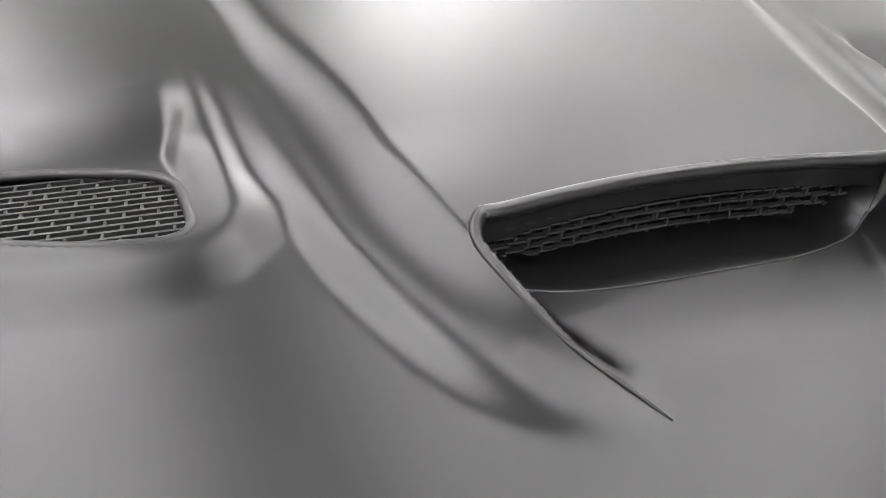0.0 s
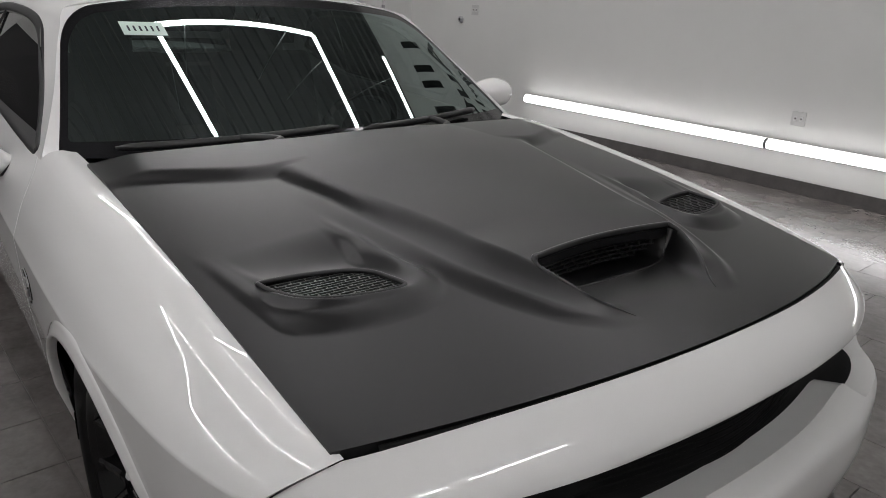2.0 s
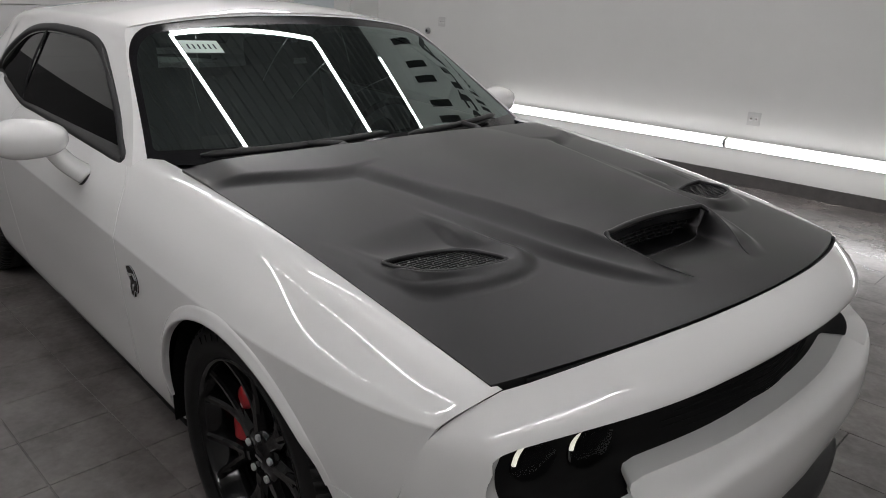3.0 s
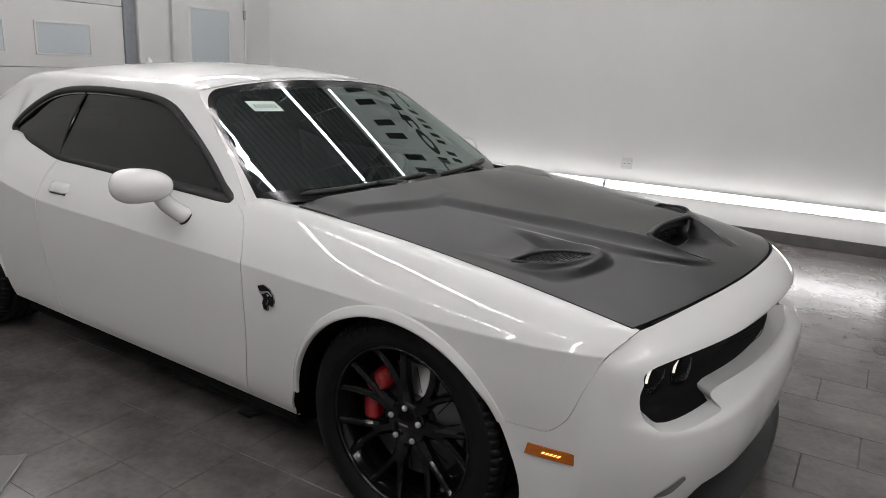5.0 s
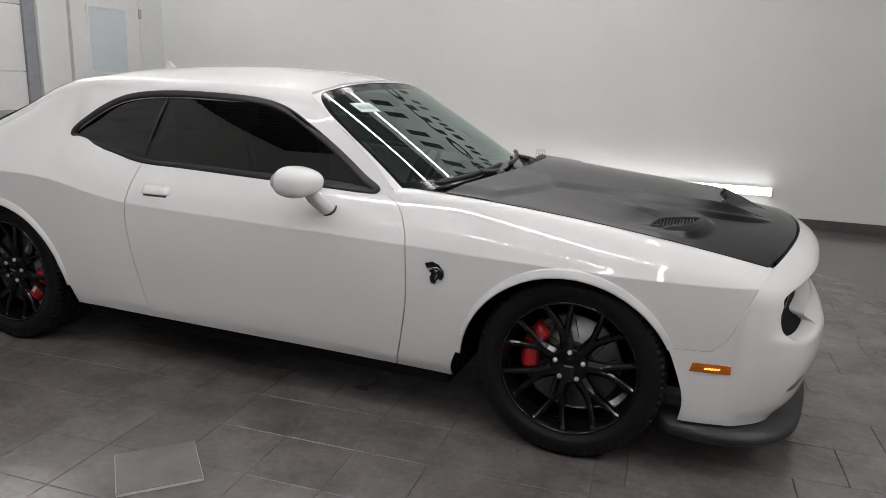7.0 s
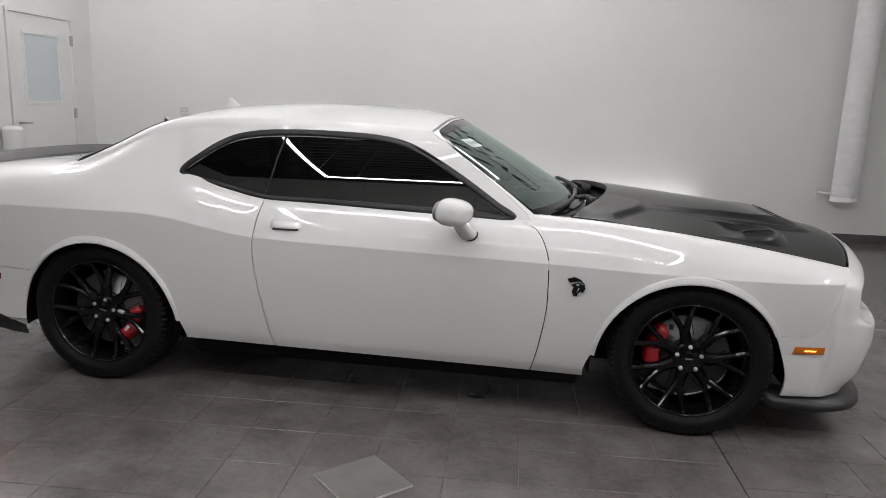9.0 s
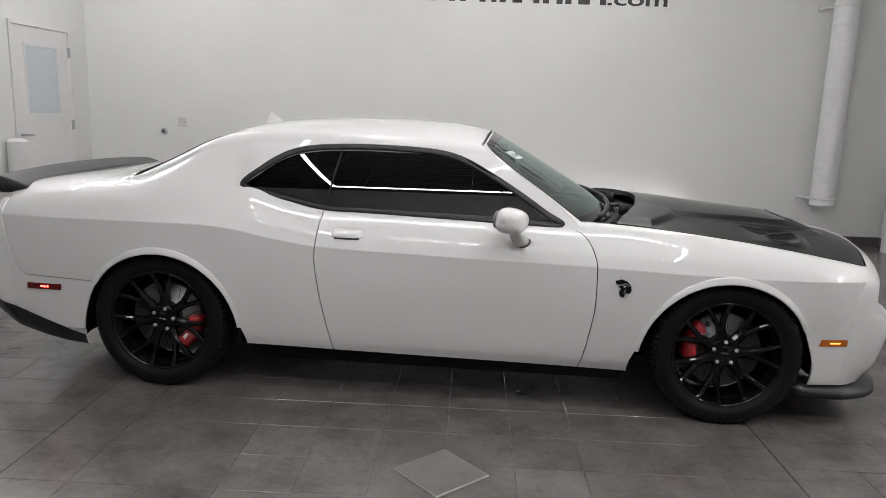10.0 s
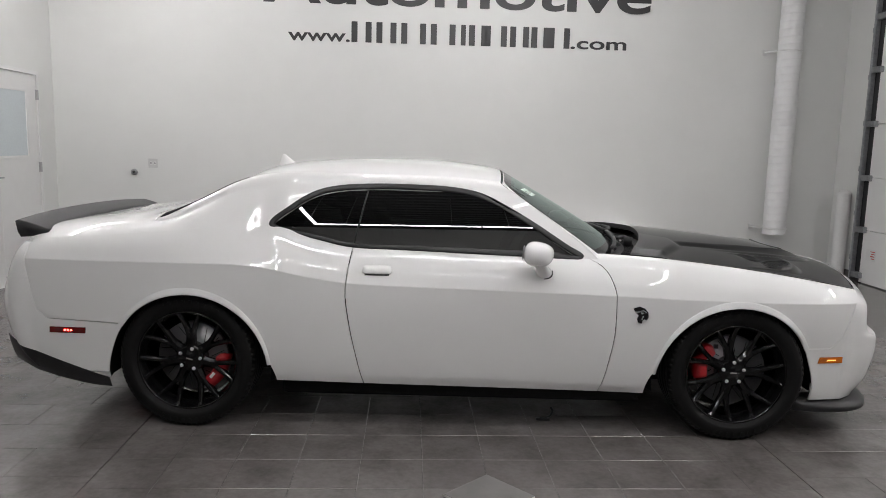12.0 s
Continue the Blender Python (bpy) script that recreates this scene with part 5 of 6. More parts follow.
    bm.transform(Matrix.Translation((0.365, sgn * 1.055, 1.018)) @ (pose(0, 0, 0, 0, 8, -14) if sgn < 0 else pose(0, 0, 0, 0, 8, 14) @ Matrix.Diagonal((1, -1, 1, 1))))
    mirror = part("wing_mirror", bm, WHITE, car, "white door mirror on a stalk", smooth=True, angle=1.2)
    mesh_object("stalk", *tube(catmull([(0.425, sgn * 0.915, 0.892), (0.41, sgn * 0.945, 0.915), (0.395, sgn * 0.975, 0.945), (0.38, sgn * 1.0, 0.985)], 14), np.linspace(0.043, 0.033, 14), 16, flat=0.72, flat_axis=(0, 0, 1)), WHITE, mirror)
    mesh_object("stalk_seal", *tube([(0.428, sgn * 0.906, 0.886), (0.424, sgn * 0.917, 0.894)], 0.048, 18, flat=0.75, flat_axis=(0, 0, 1)), BLACK, mirror, "black rubber seal")
    glassv = lathe([(0.0, 0.0), (0.06, 0.0)], 32)
    gm = mesh_object("mirror_glass", *glassv, CHROME, mirror)
    gm.matrix_basis = Matrix.Translation((0.3015, sgn * 1.052, 1.016)) @ pose(0, 0, 0, 0, 0, -90 + sgn * 14) @ Matrix.Diagonal((1.25, 1, 0.75, 1))

# ---- spoiler, aerial ----
rows = []
for y in np.linspace(-0.815, 0.815, 61):
    k = abs(y) / 0.815
    xe = -2.452 + 0.03 * k ** 3
    zb = 1.078 - 0.036 * k ** 2.5
    top = 1.117 - 0.025 * k ** 2.2 - zb
    sec = [(xe + 0.165, -0.03), (xe + 0.175, -0.006), (xe + 0.172, 0.000), (xe + 0.14, 0.010), (xe + 0.09, 0.010 + 0.35 * top), (xe + 0.045, 0.006 + 0.70 * top), (xe + 0.010, 0.98 * top), (xe, top), (xe - 0.006, 0.90 * top), (xe + 0.004, -0.01), (xe + 0.02, -0.04)]
    rows.append([(x, y, zb + dz) for x, dz in sec])
v, f = grid(np.array(rows))
f += [tuple(range(10, -1, -1)), tuple((len(rows) - 1) * 11 + k for k in range(11))]
mesh_object("boot_spoiler", v, f, BLACK, car, "satin black boot spoiler")
bm = bmesh.new()
lows = [bm.verts.new((x, y, 1.385)) for x, y in ((-1.02, 0), (-1.06, -0.024), (-1.14, -0.028), (-1.19, -0.018), (-1.19, 0.018), (-1.14, 0.028), (-1.06, 0.024))]
mids = [bm.verts.new((x, y, 1.425)) for x, y in ((-1.09, 0), (-1.11, -0.012), (-1.145, -0.014), (-1.178, -0.010), (-1.178, 0.010), (-1.145, 0.014), (-1.11, 0.012))]
tops = [bm.verts.new((x, y, 1.468)) for x, y in ((-1.145, 0), (-1.148, -0.004), (-1.156, -0.005), (-1.166, -0.004), (-1.166, 0.004), (-1.156, 0.005), (-1.148, 0.004))]
for a, b in ((lows, mids), (mids, tops)):
    for k in range(7):
        bm.faces.new((a[k], a[(k + 1) % 7], b[(k + 1) % 7], b[k]))
bm.faces.new(tops)
bmesh.ops.bevel(bm, geom=bm.edges[:], offset=0.002, segments=1, affect="EDGES")
part("aerial", bm, WHITE, car, "white shark-fin aerial", smooth=True)

# ---- cowl, wipers ----
ys = np.linspace(-0.80, 0.80, 61)
cowl = []
for y in ys:
    xr = 1.10 - 0.20 * (abs(y) / 0.79) ** 1.9 + 0.03
    xf = float(screen_x(np.array(y), np.array(0.97)))
    cowl.append([(xf + (xr - xf) * s, y, 0.962 + 0.012 * (1 - (y / 0.8) ** 2) - 0.02 * math.sin(math.pi * s)) for s in np.linspace(0, 1, 8)])
cowl_ob = mesh_object("cowl", *grid(np.array(cowl)), BLACK, car, "black plastic cowl under the windscreen")
slats = []
for y in np.arange(-0.62, 0.63, 0.02):
    xr, xf = 1.10 - 0.20 * (abs(y) / 0.79) ** 1.9, float(screen_x(np.array(y), np.array(0.97)))
    slats.append((xf + 0.03, y - 0.003, 0.95, xr - 0.02, y + 0.003, 0.968))
mesh_object("vent_slats", *boxes(slats), BLACK, cowl_ob, smooth=False)


def on_screen(y, z, off=0.02):
    return (float(screen_x(np.array(y), np.array(z))) + off, y, z + off * 0.6)


for (y0, z0), (y1, z1), piv in (((-0.70, 0.990), (-0.06, 1.020), -0.32), ((0.02, 1.010), (0.58, 1.022), 0.30)):
    blade = [on_screen(y0 + (y1 - y0) * s, z0 + (z1 - z0) * s, 0.022) for s in np.linspace(0, 1, 18)]
    wiper = mesh_object("wiper", *tube(blade, np.concatenate([[0.005], np.full(16, 0.0125), [0.005]]), 8), BLACK, car, "black wiper resting on the windscreen")
    arm = catmull([(on_screen(piv, 0.975, 0.06)), on_screen(piv + 0.03, 0.99, 0.052), on_screen(0.5 * (y0 + y1), 0.5 * (z0 + z1), 0.035)], 14)
    mesh_object("arm", *tube(arm, np.linspace(0.019, 0.010, 14), 8), BLACK, wiper)
    c = on_screen(piv, 0.975, 0.06)
    mesh_object("pivot", *tube([(c[0], c[1], c[2] - 0.04), (c[0], c[1], c[2] + 0.014)], 0.027, 14), BLACK, wiper)
mesh_object("washer_nozzle", *tube([(0.985, -0.21, 0.985), (0.985, -0.21, 0.995)], 0.007, 10), WHITE, cowl_ob)

# ---- cabin ----
CLOTH = material("black_seat_leather", (0.02, 0.02, 0.021), 0.5, noise_scale=30, noise_amount=0.2, bump=0.1, bump_scale=300)
ys = np.linspace(-0.74, 0.74, 31)
dash = [[(0.45 + 0.43 * s + 0.10 * (1 - (y / 0.74) ** 2) * s, y, 0.80 + 0.155 * math.sin(min(1, s * 3 + 0.1) * math.pi / 2) - 0.0 + 0.02 * math.exp(-((y - 0.37) / 0.16) ** 2) * (s < 0.6)) for s in np.linspace(0, 1, 16)] for y in ys]
mesh_object("dashboard", *rim(grid(np.array(dash)), (0, 0, -0.2)), CLOTH, car, "black dashboard")
part("cabin_floor", box_bm(-1.5, -0.80, 0.30, 1.0, 0.80, 0.36, 0.02), DARK, car)
part("parcel_shelf", box_bm(-1.72, -0.66, 0.95, -1.15, 0.66, 1.0, 0.02), CLOTH, car)
part("firewall", box_bm(0.90, -0.78, 0.35, 0.94, 0.78, 0.90, 0.01), DARK, car)
for y in (-0.37, 0.37):
    seat = part("seat", box_bm(-0.45, y - 0.26, 0.38, 0.10, y + 0.26, 0.62, 0.06, segments=3), CLOTH, car, "black bucket seat", smooth=True)
    part("backrest", box_bm(-0.09, -0.25, 0.0, 0.09, 0.25, 0.58, 0.06, pose(-0.48, y, 0.56, 0, -16, 0), 3), CLOTH, seat, smooth=True)
    part("headrest", box_bm(-0.05, -0.13, 0.0, 0.05, 0.13, 0.17, 0.04, pose(-0.66, y, 1.10, 0, -10, 0), 3), CLOTH, seat, smooth=True)
part("rear_bench", box_bm(-1.35, -0.62, 0.40, -0.85, 0.62, 0.66, 0.06), CLOTH, car)
part("rear_backrest", box_bm(-0.08, -0.62, 0.0, 0.08, 0.62, 0.50, 0.05, pose(-1.28, 0, 0.56, 0, -18, 0)), CLOTH, car)
sw = mesh_object("steering_wheel", *lathe([(0.17 + 0.014 * math.cos(t), 0.014 * math.sin(t)) for t in np.linspace(0, 2 * math.pi, 9)], 40), CLOTH, car)
sw.matrix_basis = Matrix.Translation((0.33, 0.37, 0.90)) @ pose(0, 0, 0, 0, 25, 0) @ pose(0, 0, 0, 0, 0, 90)
mesh_object("wheel_hub", *lathe([(0.0, -0.02), (0.06, -0.015), (0.07, 0.02)], 20), CLOTH, sw)
mesh_object("rear_view_mirror", *join(boxes([(0.235, -0.12, 1.235, 0.26, 0.12, 1.295)]), boxes([(0.26, -0.012, 1.28, 0.33, 0.012, 1.33)])), BLACK, car, smooth=False)

# ---- papers on the car ----
PAPER = material("pale_green_paper", (0.62, 0.74, 0.68), 0.7, noise_scale=8, noise_amount=0.04)
INK = material("dark_ink", (0.03, 0.04, 0.05), 0.6)


def on_glass(y, z, off):
    return (float(screen_x(np.array(y), np.array(z))) - 0.006 + off, y, z)


p = np.array([[on_glass(y, z, 0.003) for z in (1.273, 1.29, 1.310)] for y in np.linspace(-0.535, -0.408, 8)])
note = tagged(mesh_object("paper_note", *rim(grid(p), (-0.001, 0, 0)), PAPER), "small pale paper note stuck on the windscreen", "note")
bars = []
for k, y in enumerate(np.linspace(-0.518, -0.432, 6)):
    bars.append(grid(np.array([[on_glass(yy, z, 0.0055) for z in (1.284, 1.299)] for yy in (y, y + 0.006)])))
mesh_object("writing", *join(*bars), INK, note)
sheet = tagged(part("paper_sheet", box_bm(-0.11, -0.15, 0, 0.11, 0.15, 0.002, m=pose(0.68, 0.40, 0.968, 0, -3, 12)), PAPER), "pale paper sheet lying on the dashboard", "paper")

# ---- hall: skirting, lettering, outlets ----
for args in ((U0, V1 - 0.014, 0, U1, V1 - 0.001, 0.112), (U0 + 0.001, V0 + 0.001, 0, U1, V0 + 0.014, 0.112), (U0 + 0.001, 2.56, 0, U0 + 0.014, 3.05, 0.112), (U0 + 0.001, 4.22, 0, U0 + 0.014, V1 - 0.014, 0.112),
             (U1 - 0.014, 4.06, 0, U1 - 0.001, V1 - 0.014, 0.112), (U0 + 0.001, V0 + 0.014, 0, U0 + 0.014, -1.3, 0.112), (U1 - 0.014, V0 + 0.014, 0, U1 - 0.001, -0.2, 0.112)):
    room_box("baseboard", *args, BASEBOARD, label="charcoal tile skirting along the wall", category="baseboard", bevel=0.003)

LETTER = material("black_vinyl_letters", (0.02, 0.02, 0.021), 0.45, noise_scale=20, noise_amount=0.1)


def lettering(words, u, z, height, width, name, label):
    """Flat letters on the north wall, from u on, of the given capital height and whole width."""
    c = bpy.data.curves.new(name, "FONT")
    c.body, c.size, c.extrude, c.offset = words, 1.0, 0.012, 0.016
    probe = new(name, c)
    bpy.context.view_layer.update()
    me = bpy.data.meshes.new_from_object(probe.evaluated_get(bpy.context.evaluated_depsgraph_get()))
    bpy.data.objects.remove(probe)
    co = np.array([q.co[:] for q in me.vertices])
    lo, hi = co.min(0), co.max(0)
    me.transform(Matrix.Translation((u, V1 - 0.006, z)) @ Matrix.Diagonal((width / (hi[0] - lo[0]), 0.4, height, 1)) @ pose(0, 0, 0, 90) @ Matrix.Translation((-lo[0], 0, 0)))
    me.materials.clear()
    me.materials.append(LETTER)
    ob = placed(new(name, me), ROOM)
    return tagged(ob, label, "lettering")


# letters: cap height of the font is 0.73 of its size
lettering("www.", -1.885, 2.815, 0.208, 0.765, "wall_lettering", "black lower-case lettering on the white wall")
lettering(".com", 1.665, 2.815, 0.208, 0.715, "wall_lettering", "black lower-case lettering on the white wall")
lettering("Automotive", -2.19, 3.275, 0.62, 4.86, "wall_lettering", "large black word on the white wall")


def mark_bars(spans, z0, z1, label, stroke=0.30):
    """A name on the wall as plain upright bars, two a letter."""
    sign = tagged(placed(new("wall_name_blocks"), ROOM), label, "lettering")
    for a, b in spans:
        w = min(b - a, stroke * (z1 - z0))
        for q in sorted({a, b - w}):
            part("block", box_bm(q, V1 - 0.010, z0, q + w, V1 - 0.001, z1, 0.002), LETTER, sign)


edges = [(-1.10, -0.85), (-0.79, -0.54), (-0.48, -0.17), (-0.11, 0.20), (0.27, 0.33), (0.37, 0.60), (0.57, 0.85), (0.89, 1.13), (1.16, 1.39), (1.38, 1.65)]
mark_bars(edges, 2.812, 3.062, "row of black upright bars on the white wall")
mark_bars([(-2.0 + 0.74 * k, -1.42 + 0.74 * k) for k in range(6)], 4.05, 4.72, "high row of large black upright bars on the wall", 0.19)


def outlet(u, z, plane="north"):
    m = ROOM @ (Matrix.Translation((u, V1, z)) if plane == "north" else Matrix.Translation((U0, u, z)) @ pose(0, 0, 0, 0, 0, 90))
    ob = part("wall_outlet", box_bm(-0.058, -0.007, -0.057, 0.058, -0.0005, 0.057, 0.003), material("grey_white_plate", (0.56, 0.56, 0.55), 0.35, noise_scale=30, noise_amount=0.04))
    tagged(placed(ob, m), "white double power outlet on the wall", "outlet")
    for dx in (-0.024, 0.024):
        part("socket", box_bm(dx - 0.014, -0.0095, -0.02, dx + 0.014, -0.006, 0.02, 0.004), PLASTIC, ob)
        part("slot", box_bm(dx - 0.006, -0.0102, -0.006, dx + 0.006, -0.009, 0.008), DARK, ob)


outlet(-3.585, 1.25)
outlet(0.31, 0.60)
outlet(2.88, 1.235, "west")
stop = tagged(placed(new("door_stop"), ROOM @ Matrix.Translation((-3.82, V1, 1.135))), "small steel door bumper on the wall", "door stop")
mesh_object("cup", *lathe([(0.0, -0.03), (0.02, -0.032), (0.036, -0.028), (0.04, -0.004), (0.04, 0)], 24), STEEL, stop)
mesh_object("pad", *lathe([(0.0, -0.0345), (0.016, -0.034), (0.018, -0.03)], 16), BLACK, stop)

# ---- west wall: door, overhead door ----
DOORPAINT = material("white_door_paint", (0.70, 0.70, 0.69), 0.4, noise_scale=6, noise_amount=0.02)
FROST = material("frosted_door_glass", (0.55, 0.60, 0.62), 0.35, noise_scale=40, noise_amount=0.04)
GREYMETAL = material("galvanised_steel", (0.34, 0.35, 0.36), 0.42, metal=0.85, noise_scale=25, noise_amount=0.2, rough_var=0.1)
door = tagged(placed(part("door_1", box_bm(U0 + 0.002, 3.10, 0.01, U0 + 0.034, 4.165, 2.255, 0.004), DOORPAINT), ROOM), "white closed door with a frosted window", "door", kind="structure")
part("door_frame", box_bm(U0 + 0.001, 4.168, 0, U0 + 0.05, 4.215, 2.30, 0.004), DOORPAINT, door)
part("door_frame", box_bm(U0 + 0.001, 3.05, 0, U0 + 0.05, 3.097, 2.30, 0.004), DOORPAINT, door)
part("door_frame", box_bm(U0 + 0.001, 3.097, 2.258, U0 + 0.05, 4.168, 2.30, 0.004), DOORPAINT, door)
part("pane", box_bm(U0 + 0.03, 3.32, 1.33, U0 + 0.038, 3.91, 2.05), FROST, door, "frosted glass pane")
for a in ((3.29, 1.30, 3.94, 1.33), (3.29, 2.05, 3.94, 2.08), (3.29, 1.33, 3.32, 2.05), (3.91, 1.33, 3.94, 2.05)):
    part("pane_frame", box_bm(U0 + 0.03, a[0], a[1], U0 + 0.045, a[2], a[3], 0.003), DOORPAINT, door)
for z in (0.28, 1.19, 2.03):
    part("hinge", box_bm(U0 + 0.03, 4.15, z - 0.058, U0 + 0.058, 4.185, z + 0.058, 0.004), STEEL, door, "steel hinge")
knob = mesh_object("door_handle", *join(tube([(U0 + 0.03, 3.16, 1.10), (U0 + 0.09, 3.16, 1.10)], 0.012, 10), tube([(U0 + 0.09, 3.155, 1.10), (U0 + 0.09, 3.29, 1.10)], 0.010, 10)), STEEL, door, "steel lever handle")
part("wall_pier", box_bm(U0 + 0.001, 2.56, 0.0, U0 + 0.10, 2.95, CEIL - 0.06, 0.004), WALLPAINT)
tagged(placed(bpy.context.scene.objects["wall_pier"], ROOM), "white boxed-in pier beside the door", "pier", kind="structure")


def overhead_door(side, v0, v1, top, panel, first, lites, label):
    """A sectional door on the west (-1) or east (+1) wall, with its rail at one edge."""
    wall_u = U0 if side < 0 else U1
    base = tagged(placed(new("overhead_door"), ROOM), label, "garage door")
    z, k = 0.012, 0
    while z < top:
        z1 = min(first if k == 0 else z + panel, top)
        a, b = (wall_u + 0.01, wall_u + 0.05) if side < 0 else (wall_u - 0.05, wall_u - 0.01)
        part("panel", box_bm(a, v0, z, b, v1, z1 - 0.006, 0.006), DOORPAINT, base)
        if k == lites[0]:
            for v in lites[1]:
                f = b - 0.002 if side < 0 else a - 0.006
                pane = part("window", box_bm(f, v, z + 0.14, f + 0.010, v + 0.56, z + 0.43, 0.004), FROST, base, "frosted door window")
                for q in ((v - 0.02, z + 0.12, v + 0.58, z + 0.14), (v - 0.02, z + 0.43, v + 0.58, z + 0.45), (v - 0.02, z + 0.14, v, z + 0.43), (v + 0.56, z + 0.14, v + 0.58, z + 0.43)):
                    part("window_frame", box_bm(f, q[0], q[1], f + 0.014, q[2], q[3], 0.003), DOORPAINT, pane)
        z, k = z1, k + 1
    return base


west_door = overhead_door(-1, -1.2, 2.40, 3.1, 0.66, 0.66, (2, [1.435, 0.55, -0.35]), "white sectional overhead door with frosted windows")
part("door_seal", box_bm(U0 + 0.001, 2.405, 0, U0 + 0.075, 2.545, 3.2, 0.004), material("grey_seal", (0.25, 0.26, 0.28), 0.6, noise_scale=12, noise_amount=0.1), west_door, "grey side seal")
east_door = overhead_door(1, -0.1, 3.86, 3.5, 0.64, 0.66, (99, []), "white sectional overhead door with steel tracks")
for z in (0.10, 0.66, 1.29, 1.94, 2.58, 3.2):
    part("hinge", box_bm(U1 - 0.10, 3.80, z - 0.035, U1 - 0.04, 3.95, z + 0.035, 0.004), GREYMETAL, east_door)
    mesh_object("roller", *tube([(U1 - 0.075, 3.90, z), (U1 - 0.075, 3.975, z)], 0.02, 12), BLACK, east_door)
part("track", box_bm(U1 - 0.10, 3.955, 0.05, U1 - 0.045, 3.965, 3.5, 0.002), GREYMETAL, east_door)
part("track", box_bm(U1 - 0.105, 3.965, 0.05, U1 - 0.095, 3.99, 3.5, 0.002), GREYMETAL, east_door)
part("track", box_bm(U1 - 0.05, 3.965, 0.05, U1 - 0.04, 3.99, 3.5, 0.002), GREYMETAL, east_door)
part("jamb", box_bm(U1 - 0.04, 3.87, 0, U1 - 0.002, 4.05, 3.55, 0.003), BLACK, east_door, "dark jamb strip")
for z in np.arange(0.3, 3.5, 0.55):
    part("track_bracket", box_bm(U1 - 0.09, 3.99, z - 0.03, U1 - 0.005, 4.03, z + 0.03, 0.003), GREYMETAL, east_door)
REDPRINT = material("red_print", (0.5, 0.05, 0.04), 0.6)
warn = part("warning_label", box_bm(U1 - 0.053, 3.58, 0.30, U1 - 0.051, 3.76, 0.44), PLASTIC, east_door, "small printed warning label")
for k in range(4):
    part("print_bar", box_bm(U1 - 0.055, 3.60, 0.325 + 0.028 * k, U1 - 0.053, 3.66 + 0.02 * (k % 2), 0.335 + 0.028 * k), REDPRINT, warn)

# ---- duct and bollards ----
duct = tagged(placed(new("wall_duct"), ROOM @ Matrix.Translation((4.39, V1 - 0.24, 0.535))), "white wrapped round duct coming down the wall", "duct")
WRAP = material("white_duct_wrap", (0.70, 0.70, 0.70), 0.55, noise_scale=14, noise_amount=0.04, bump=0.08, bump_scale=35)
prof = []
zz = 0.0
random.seed(4)
while zz < CEIL - 0.6:
    r = 0.140 + random.uniform(-0.0003, 0.0003)
    prof += [(r, zz), (r - 0.0006, zz + 0.085), (r - 0.0016, zz + 0.089)]
    zz += 0.092
th = np.linspace(0, 2 * math.pi, 49)
p = np.array([[(r * math.cos(t), r * math.sin(t), z + 0.012 * math.sin(t + 1.3)) for t in th] for r, z in prof])
v, f = grid(p)
f.append(tuple(range(48)))
mesh_object("pipe", v, f, WRAP, duct)
for z in (0.065, 2.30):
    mesh_object("strap", *tube([(0.144 * math.cos(t), 0.144 * math.sin(t), z) for t in np.linspace(0, 2 * math.pi, 48, endpoint=False)], 0.008, 8, closed=True), PLASTIC, duct)
    mesh_object("bracket", *join(tube([(-0.13, 0.05, z), (-0.20, 0.14, z), (-0.20, 0.235, z)], 0.012, 8), boxes([(-0.225, 0.215, z - 0.035, -0.175, 0.236, z + 0.035)])), PLASTIC, duct, smooth=False)


def bollard(u, v, h, r):
    b = tagged(placed(new("bollard"), ROOM @ Matrix.Translation((u, v, 0))), "white painted steel bollard standing on the tiles", "bollard", "bollards by the doors")
    mesh_object("post", *join((np.array([(r * math.cos(t), r * math.sin(t), z) for z in (0.0, h - 0.04) for t in np.linspace(0, 2 * math.pi, 32, endpoint=False)]), [(k, (k + 1) % 32, 32 + (k + 1) % 32, 32 + k) for k in range(32)])), PLASTIC, b)
    cap = [(r * math.cos(a), h - 0.04 + 0.04 * math.sin(a)) for a in np.linspace(0, math.pi / 2, 8)]
    p = np.array([[(q * math.cos(t), q * math.sin(t), z) for q, z in cap] for t in np.linspace(0, 2 * math.pi, 33)])
    mesh_object("cap", *grid(p), PLASTIC, b)


bollard(5.16, 4.22, 1.12, 0.085)
bollard(-4.57, 2.80, 1.09, 0.10)

# ---- loose things on the floor ----
spare = tagged(part("loose_tile", box_bm(-0.145, -0.145, 0, 0.145, 0.145, 0.009, 0.001, m=pose(0.124, -1.643, 0.0005, 0, 0, 45.5)), material("bare_tile_edge", (0.55, 0.53, 0.51), 0.7, noise_scale=30, noise_amount=0.15)), "loose square grey tile with pale edges on the floor", "tile")
part("glazed_face", box_bm(-0.1425, -0.1425, 0.0085, 0.1425, 0.1425, 0.0115, 0.001, m=pose(0.124, -1.643, 0.0005, 0, 0, 45.5)), material("loose_tile_grey", (0.17, 0.163, 0.158), 0.36, noise_scale=5, noise_amount=0.25, rough_var=0.1), spare, "grey glazed face")
strap = tagged(mesh_object("cable_end", *join(tube(catmull([(0.535, -0.64, 0.055), (0.545, -0.65, 0.035), (0.53, -0.66, 0.012), (0.50, -0.69, 0.009), (0.465, -0.70, 0.009)], 18), 0.007, 8), boxes([(0.445, -0.715, 0.001, 0.52, -0.680, 0.010)])), BLACK), "black cable end lying under the car sill", "cable")

# ---- floor tiles ----


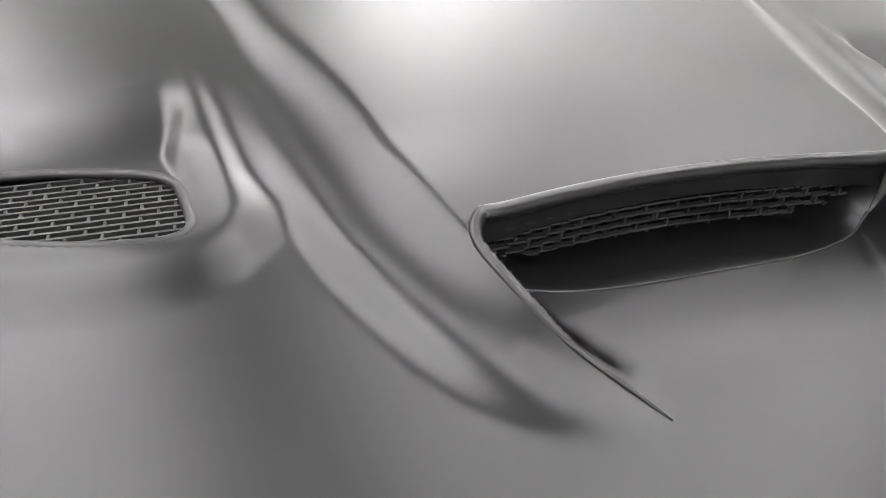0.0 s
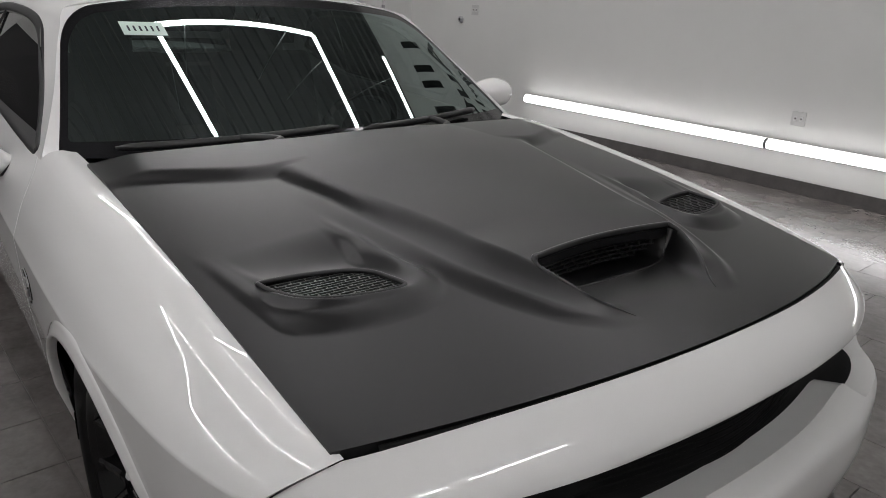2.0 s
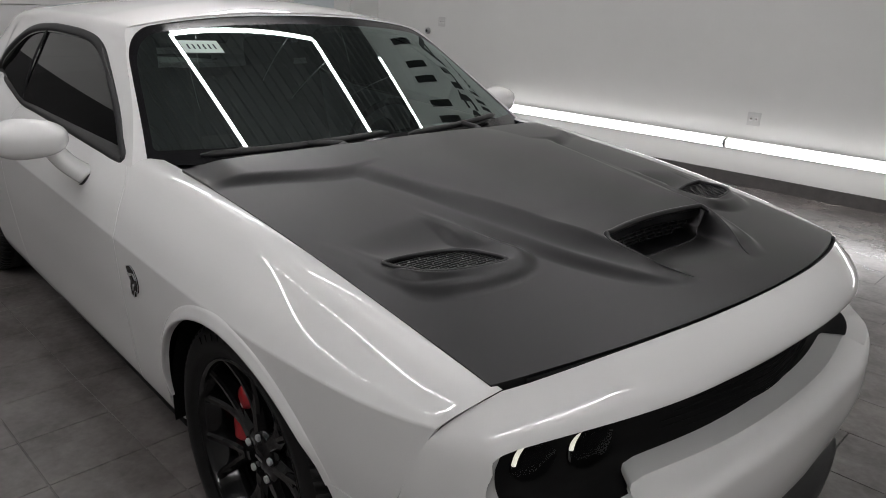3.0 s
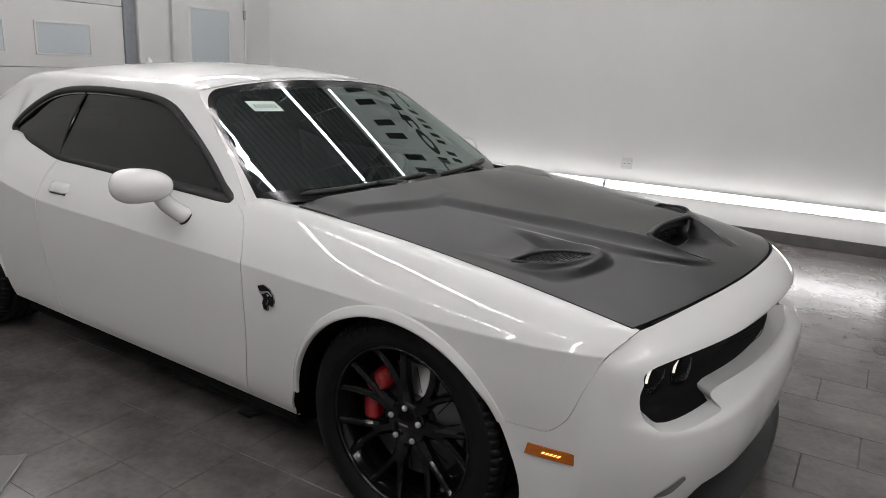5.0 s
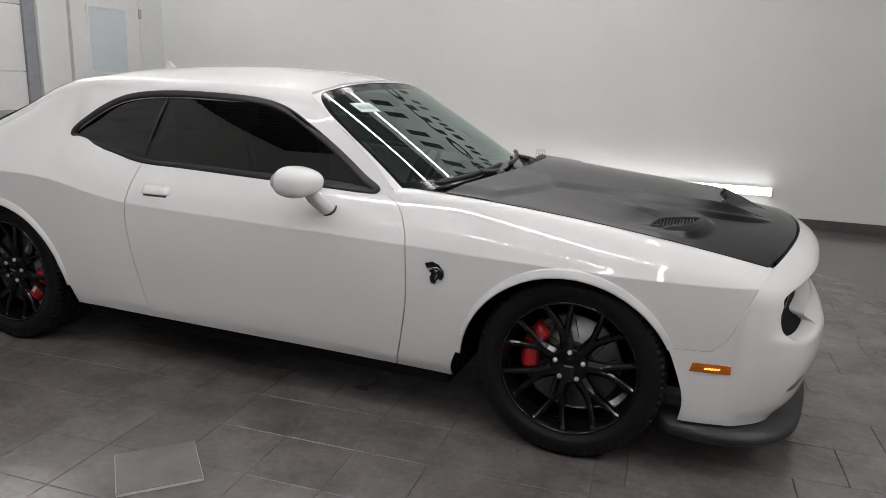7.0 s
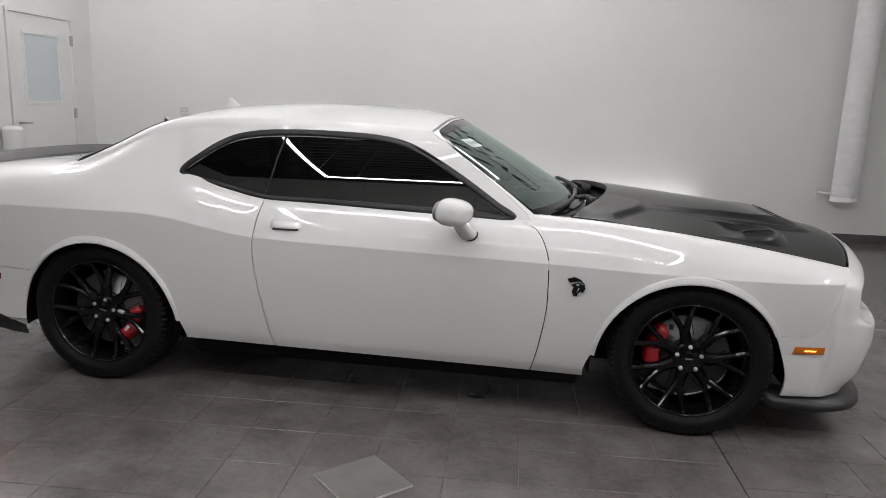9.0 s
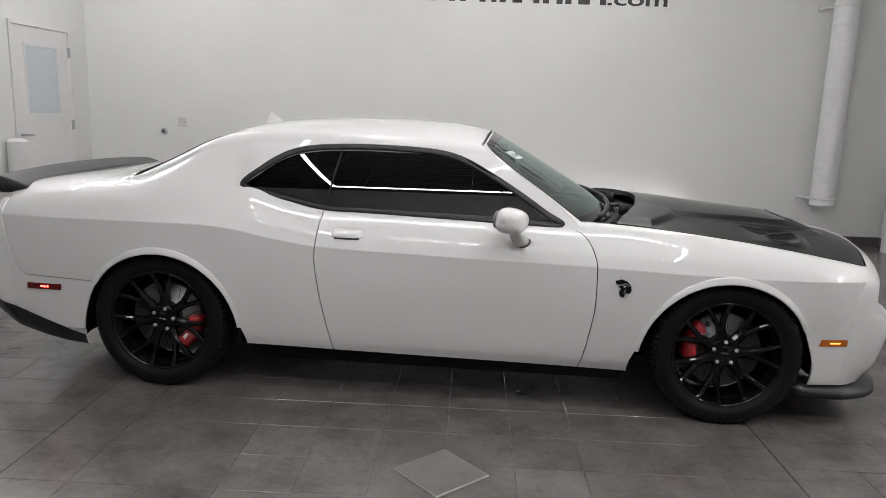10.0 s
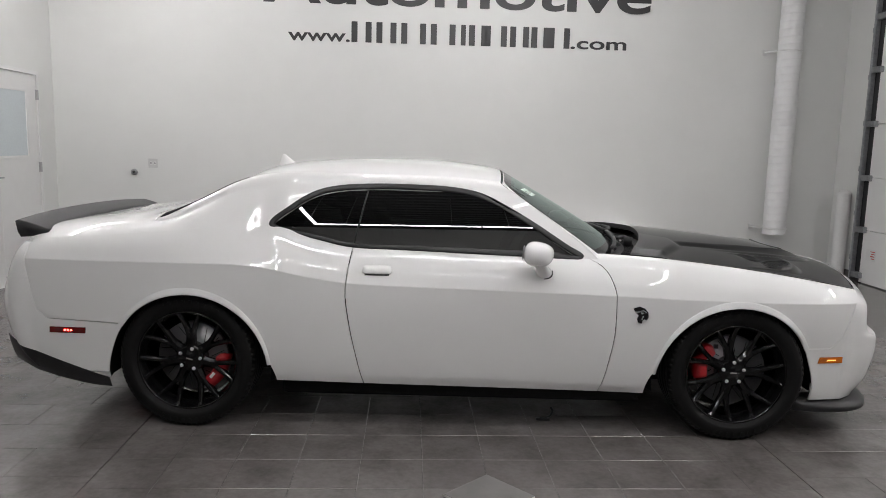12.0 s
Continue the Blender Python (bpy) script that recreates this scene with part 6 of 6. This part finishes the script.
def tile_material():
    m = material("grey_porcelain_tile", (0.105, 0.100, 0.098), 0.30, spec=0.95)
    nt = m.node_tree
    b = nt.nodes["Principled BSDF"]
    co = nt.nodes.new("ShaderNodeTexCoord")
    info = nt.nodes.new("ShaderNodeObjectInfo")
    geo = nt.nodes.new("ShaderNodeNewGeometry")
    n = nt.nodes.new("ShaderNodeTexNoise")
    n.inputs["Scale"].default_value, n.inputs["Detail"].default_value, n.inputs["Roughness"].default_value = 3.2, 9, 0.7
    nt.links.new(geo.outputs["Position"], n.inputs["Vector"])
    n2 = nt.nodes.new("ShaderNodeTexNoise")
    n2.inputs["Scale"].default_value, n2.inputs["Detail"].default_value = 38, 6
    nt.links.new(geo.outputs["Position"], n2.inputs["Vector"])
    ramp = nt.nodes.new("ShaderNodeValToRGB")
    ramp.color_ramp.elements[0].position, ramp.color_ramp.elements[0].color = 0.28, (0.082, 0.074, 0.071, 1)
    ramp.color_ramp.elements[1].position, ramp.color_ramp.elements[1].color = 0.74, (0.205, 0.188, 0.180, 1)
    mix = nt.nodes.new("ShaderNodeMath")
    mix.operation = "MULTIPLY_ADD"
    mix.inputs[1].default_value = 0.22
    nt.links.new(n2.outputs["Fac"], mix.inputs[0])
    nt.links.new(n.outputs["Fac"], mix.inputs[2])
    sub = nt.nodes.new("ShaderNodeMath")
    sub.operation = "SUBTRACT"
    sub.inputs[1].default_value = 0.11
    nt.links.new(mix.outputs[0], sub.inputs[0])
    nt.links.new(sub.outputs[0], ramp.inputs["Fac"])
    gloss = nt.nodes.new("ShaderNodeMapRange")
    gloss.inputs["To Min"].default_value, gloss.inputs["To Max"].default_value = 0.14, 0.30
    nt.links.new(n.outputs["Fac"], gloss.inputs["Value"])
    nt.links.new(gloss.outputs["Result"], b.inputs["Roughness"])
    r = nt.nodes.new("ShaderNodeMapRange")
    r.inputs["To Min"].default_value, r.inputs["To Max"].default_value = 0.94, 1.06
    nt.links.new(info.outputs["Random"], r.inputs["Value"])
    v = nt.nodes.new("ShaderNodeVectorMath")
    v.operation = "SCALE"
    nt.links.new(ramp.outputs["Color"], v.inputs[0])
    nt.links.new(r.outputs["Result"], v.inputs["Scale"])
    nt.links.new(v.outputs["Vector"], b.inputs["Base Color"])
    return m


TILE = tile_material()
TW, TH, SQ, JOINT = 0.61, 0.305, 0.3035, 0.0030
PALEGROUT = material("pale_grout", (0.14, 0.132, 0.125), 0.85, noise_scale=12, noise_amount=0.45)


def tile_mesh(w, h):
    bm = box_bm(-w / 2, -h / 2, -0.008, w / 2, h / 2, 0.0)
    bmesh.ops.bevel(bm, geom=[e for e in bm.edges if all(q.co.z > -0.001 for q in e.verts)], offset=0.0015, segments=1, affect="EDGES")
    me = bpy.data.meshes.new("tile")
    bm.to_mesh(me)
    bm.free()
    me.materials.append(TILE)
    return me


whole = tile_mesh(TW - JOINT, TH - JOINT)
square = tile_mesh(SQ - JOINT, SQ - JOINT)
# the middle field is laid in squares on pale grout, the rest in thirds bond
Z0, Z1, ZV = -1.775, -1.775 + 11 * SQ, -0.352
part("grout_bed", box_bm(Z0, V0 + 0.01, -0.0065, Z1, ZV, -0.0032), PALEGROUT, floor_slab, "pale grout between square tiles")
pieces = []
row, v = 0, V0 - 0.045 + TH / 2
while v < V1 + TH / 2:
    u = U0 - TW + (row % 3) * TW / 3 + 0.26
    while u < U1 + TW:
        a0, a1 = max(u - TW / 2 + JOINT / 2, U0 + 0.002), min(u + TW / 2 - JOINT / 2, U1 - 0.002)
        b0, b1 = max(v - TH / 2 + JOINT / 2, V0 + 0.002), min(v + TH / 2 - JOINT / 2, V1 - 0.002)
        if a1 <= Z0 or a0 >= Z1 or b0 >= ZV:
            pieces.append((a0, a1, b0, b1))
        else:
            pieces += [(a0, min(a1, Z0 - JOINT), b0, b1), (max(a0, Z1 + JOINT), a1, b0, b1), (max(a0, Z0), min(a1, Z1), max(b0, ZV + JOINT), b1)]
        u += TW
    v += TH
    row += 1
v = ZV - SQ / 2
while v > V0 - SQ / 2:
    for k in range(11):
        u = Z0 + (k + 0.5) * SQ
        pieces.append((u - SQ / 2 + JOINT / 2, u + SQ / 2 - JOINT / 2, max(v - SQ / 2 + JOINT / 2, V0 + 0.002), v + SQ / 2 - JOINT / 2))
    v -= SQ
pieces = [q for q in pieces if q[1] - q[0] > 0.012 and q[3] - q[2] > 0.012]
pieces.sort(key=lambda q: (0.5 * (q[0] + q[1]) - 0.3) ** 2 * 0.45 + (0.5 * (q[2] + q[3]) + 0.9) ** 2)
rest, count = [], 0
for a0, a1, b0, b1 in pieces:
    w, h = a1 - a0, b1 - b0
    data = whole if abs(w - TW + JOINT) < 1e-6 and abs(h - TH + JOINT) < 1e-6 else square if abs(w - SQ + JOINT) < 1e-6 and abs(h - SQ + JOINT) < 1e-6 else None
    if data and count < 300:
        t = new("tile", data)
        t.parent = floor_slab
        t.location = (0.5 * (a0 + a1), 0.5 * (b0 + b1), 0.0)
        count += 1
    else:
        rest.append((a0, b0, -0.008, a1, b1, 0.0))
field = mesh_object("tile_field", *boxes(rest), TILE, floor_slab, "grey porcelain floor tiles", smooth=False)
tagged(field, kind="stuff")
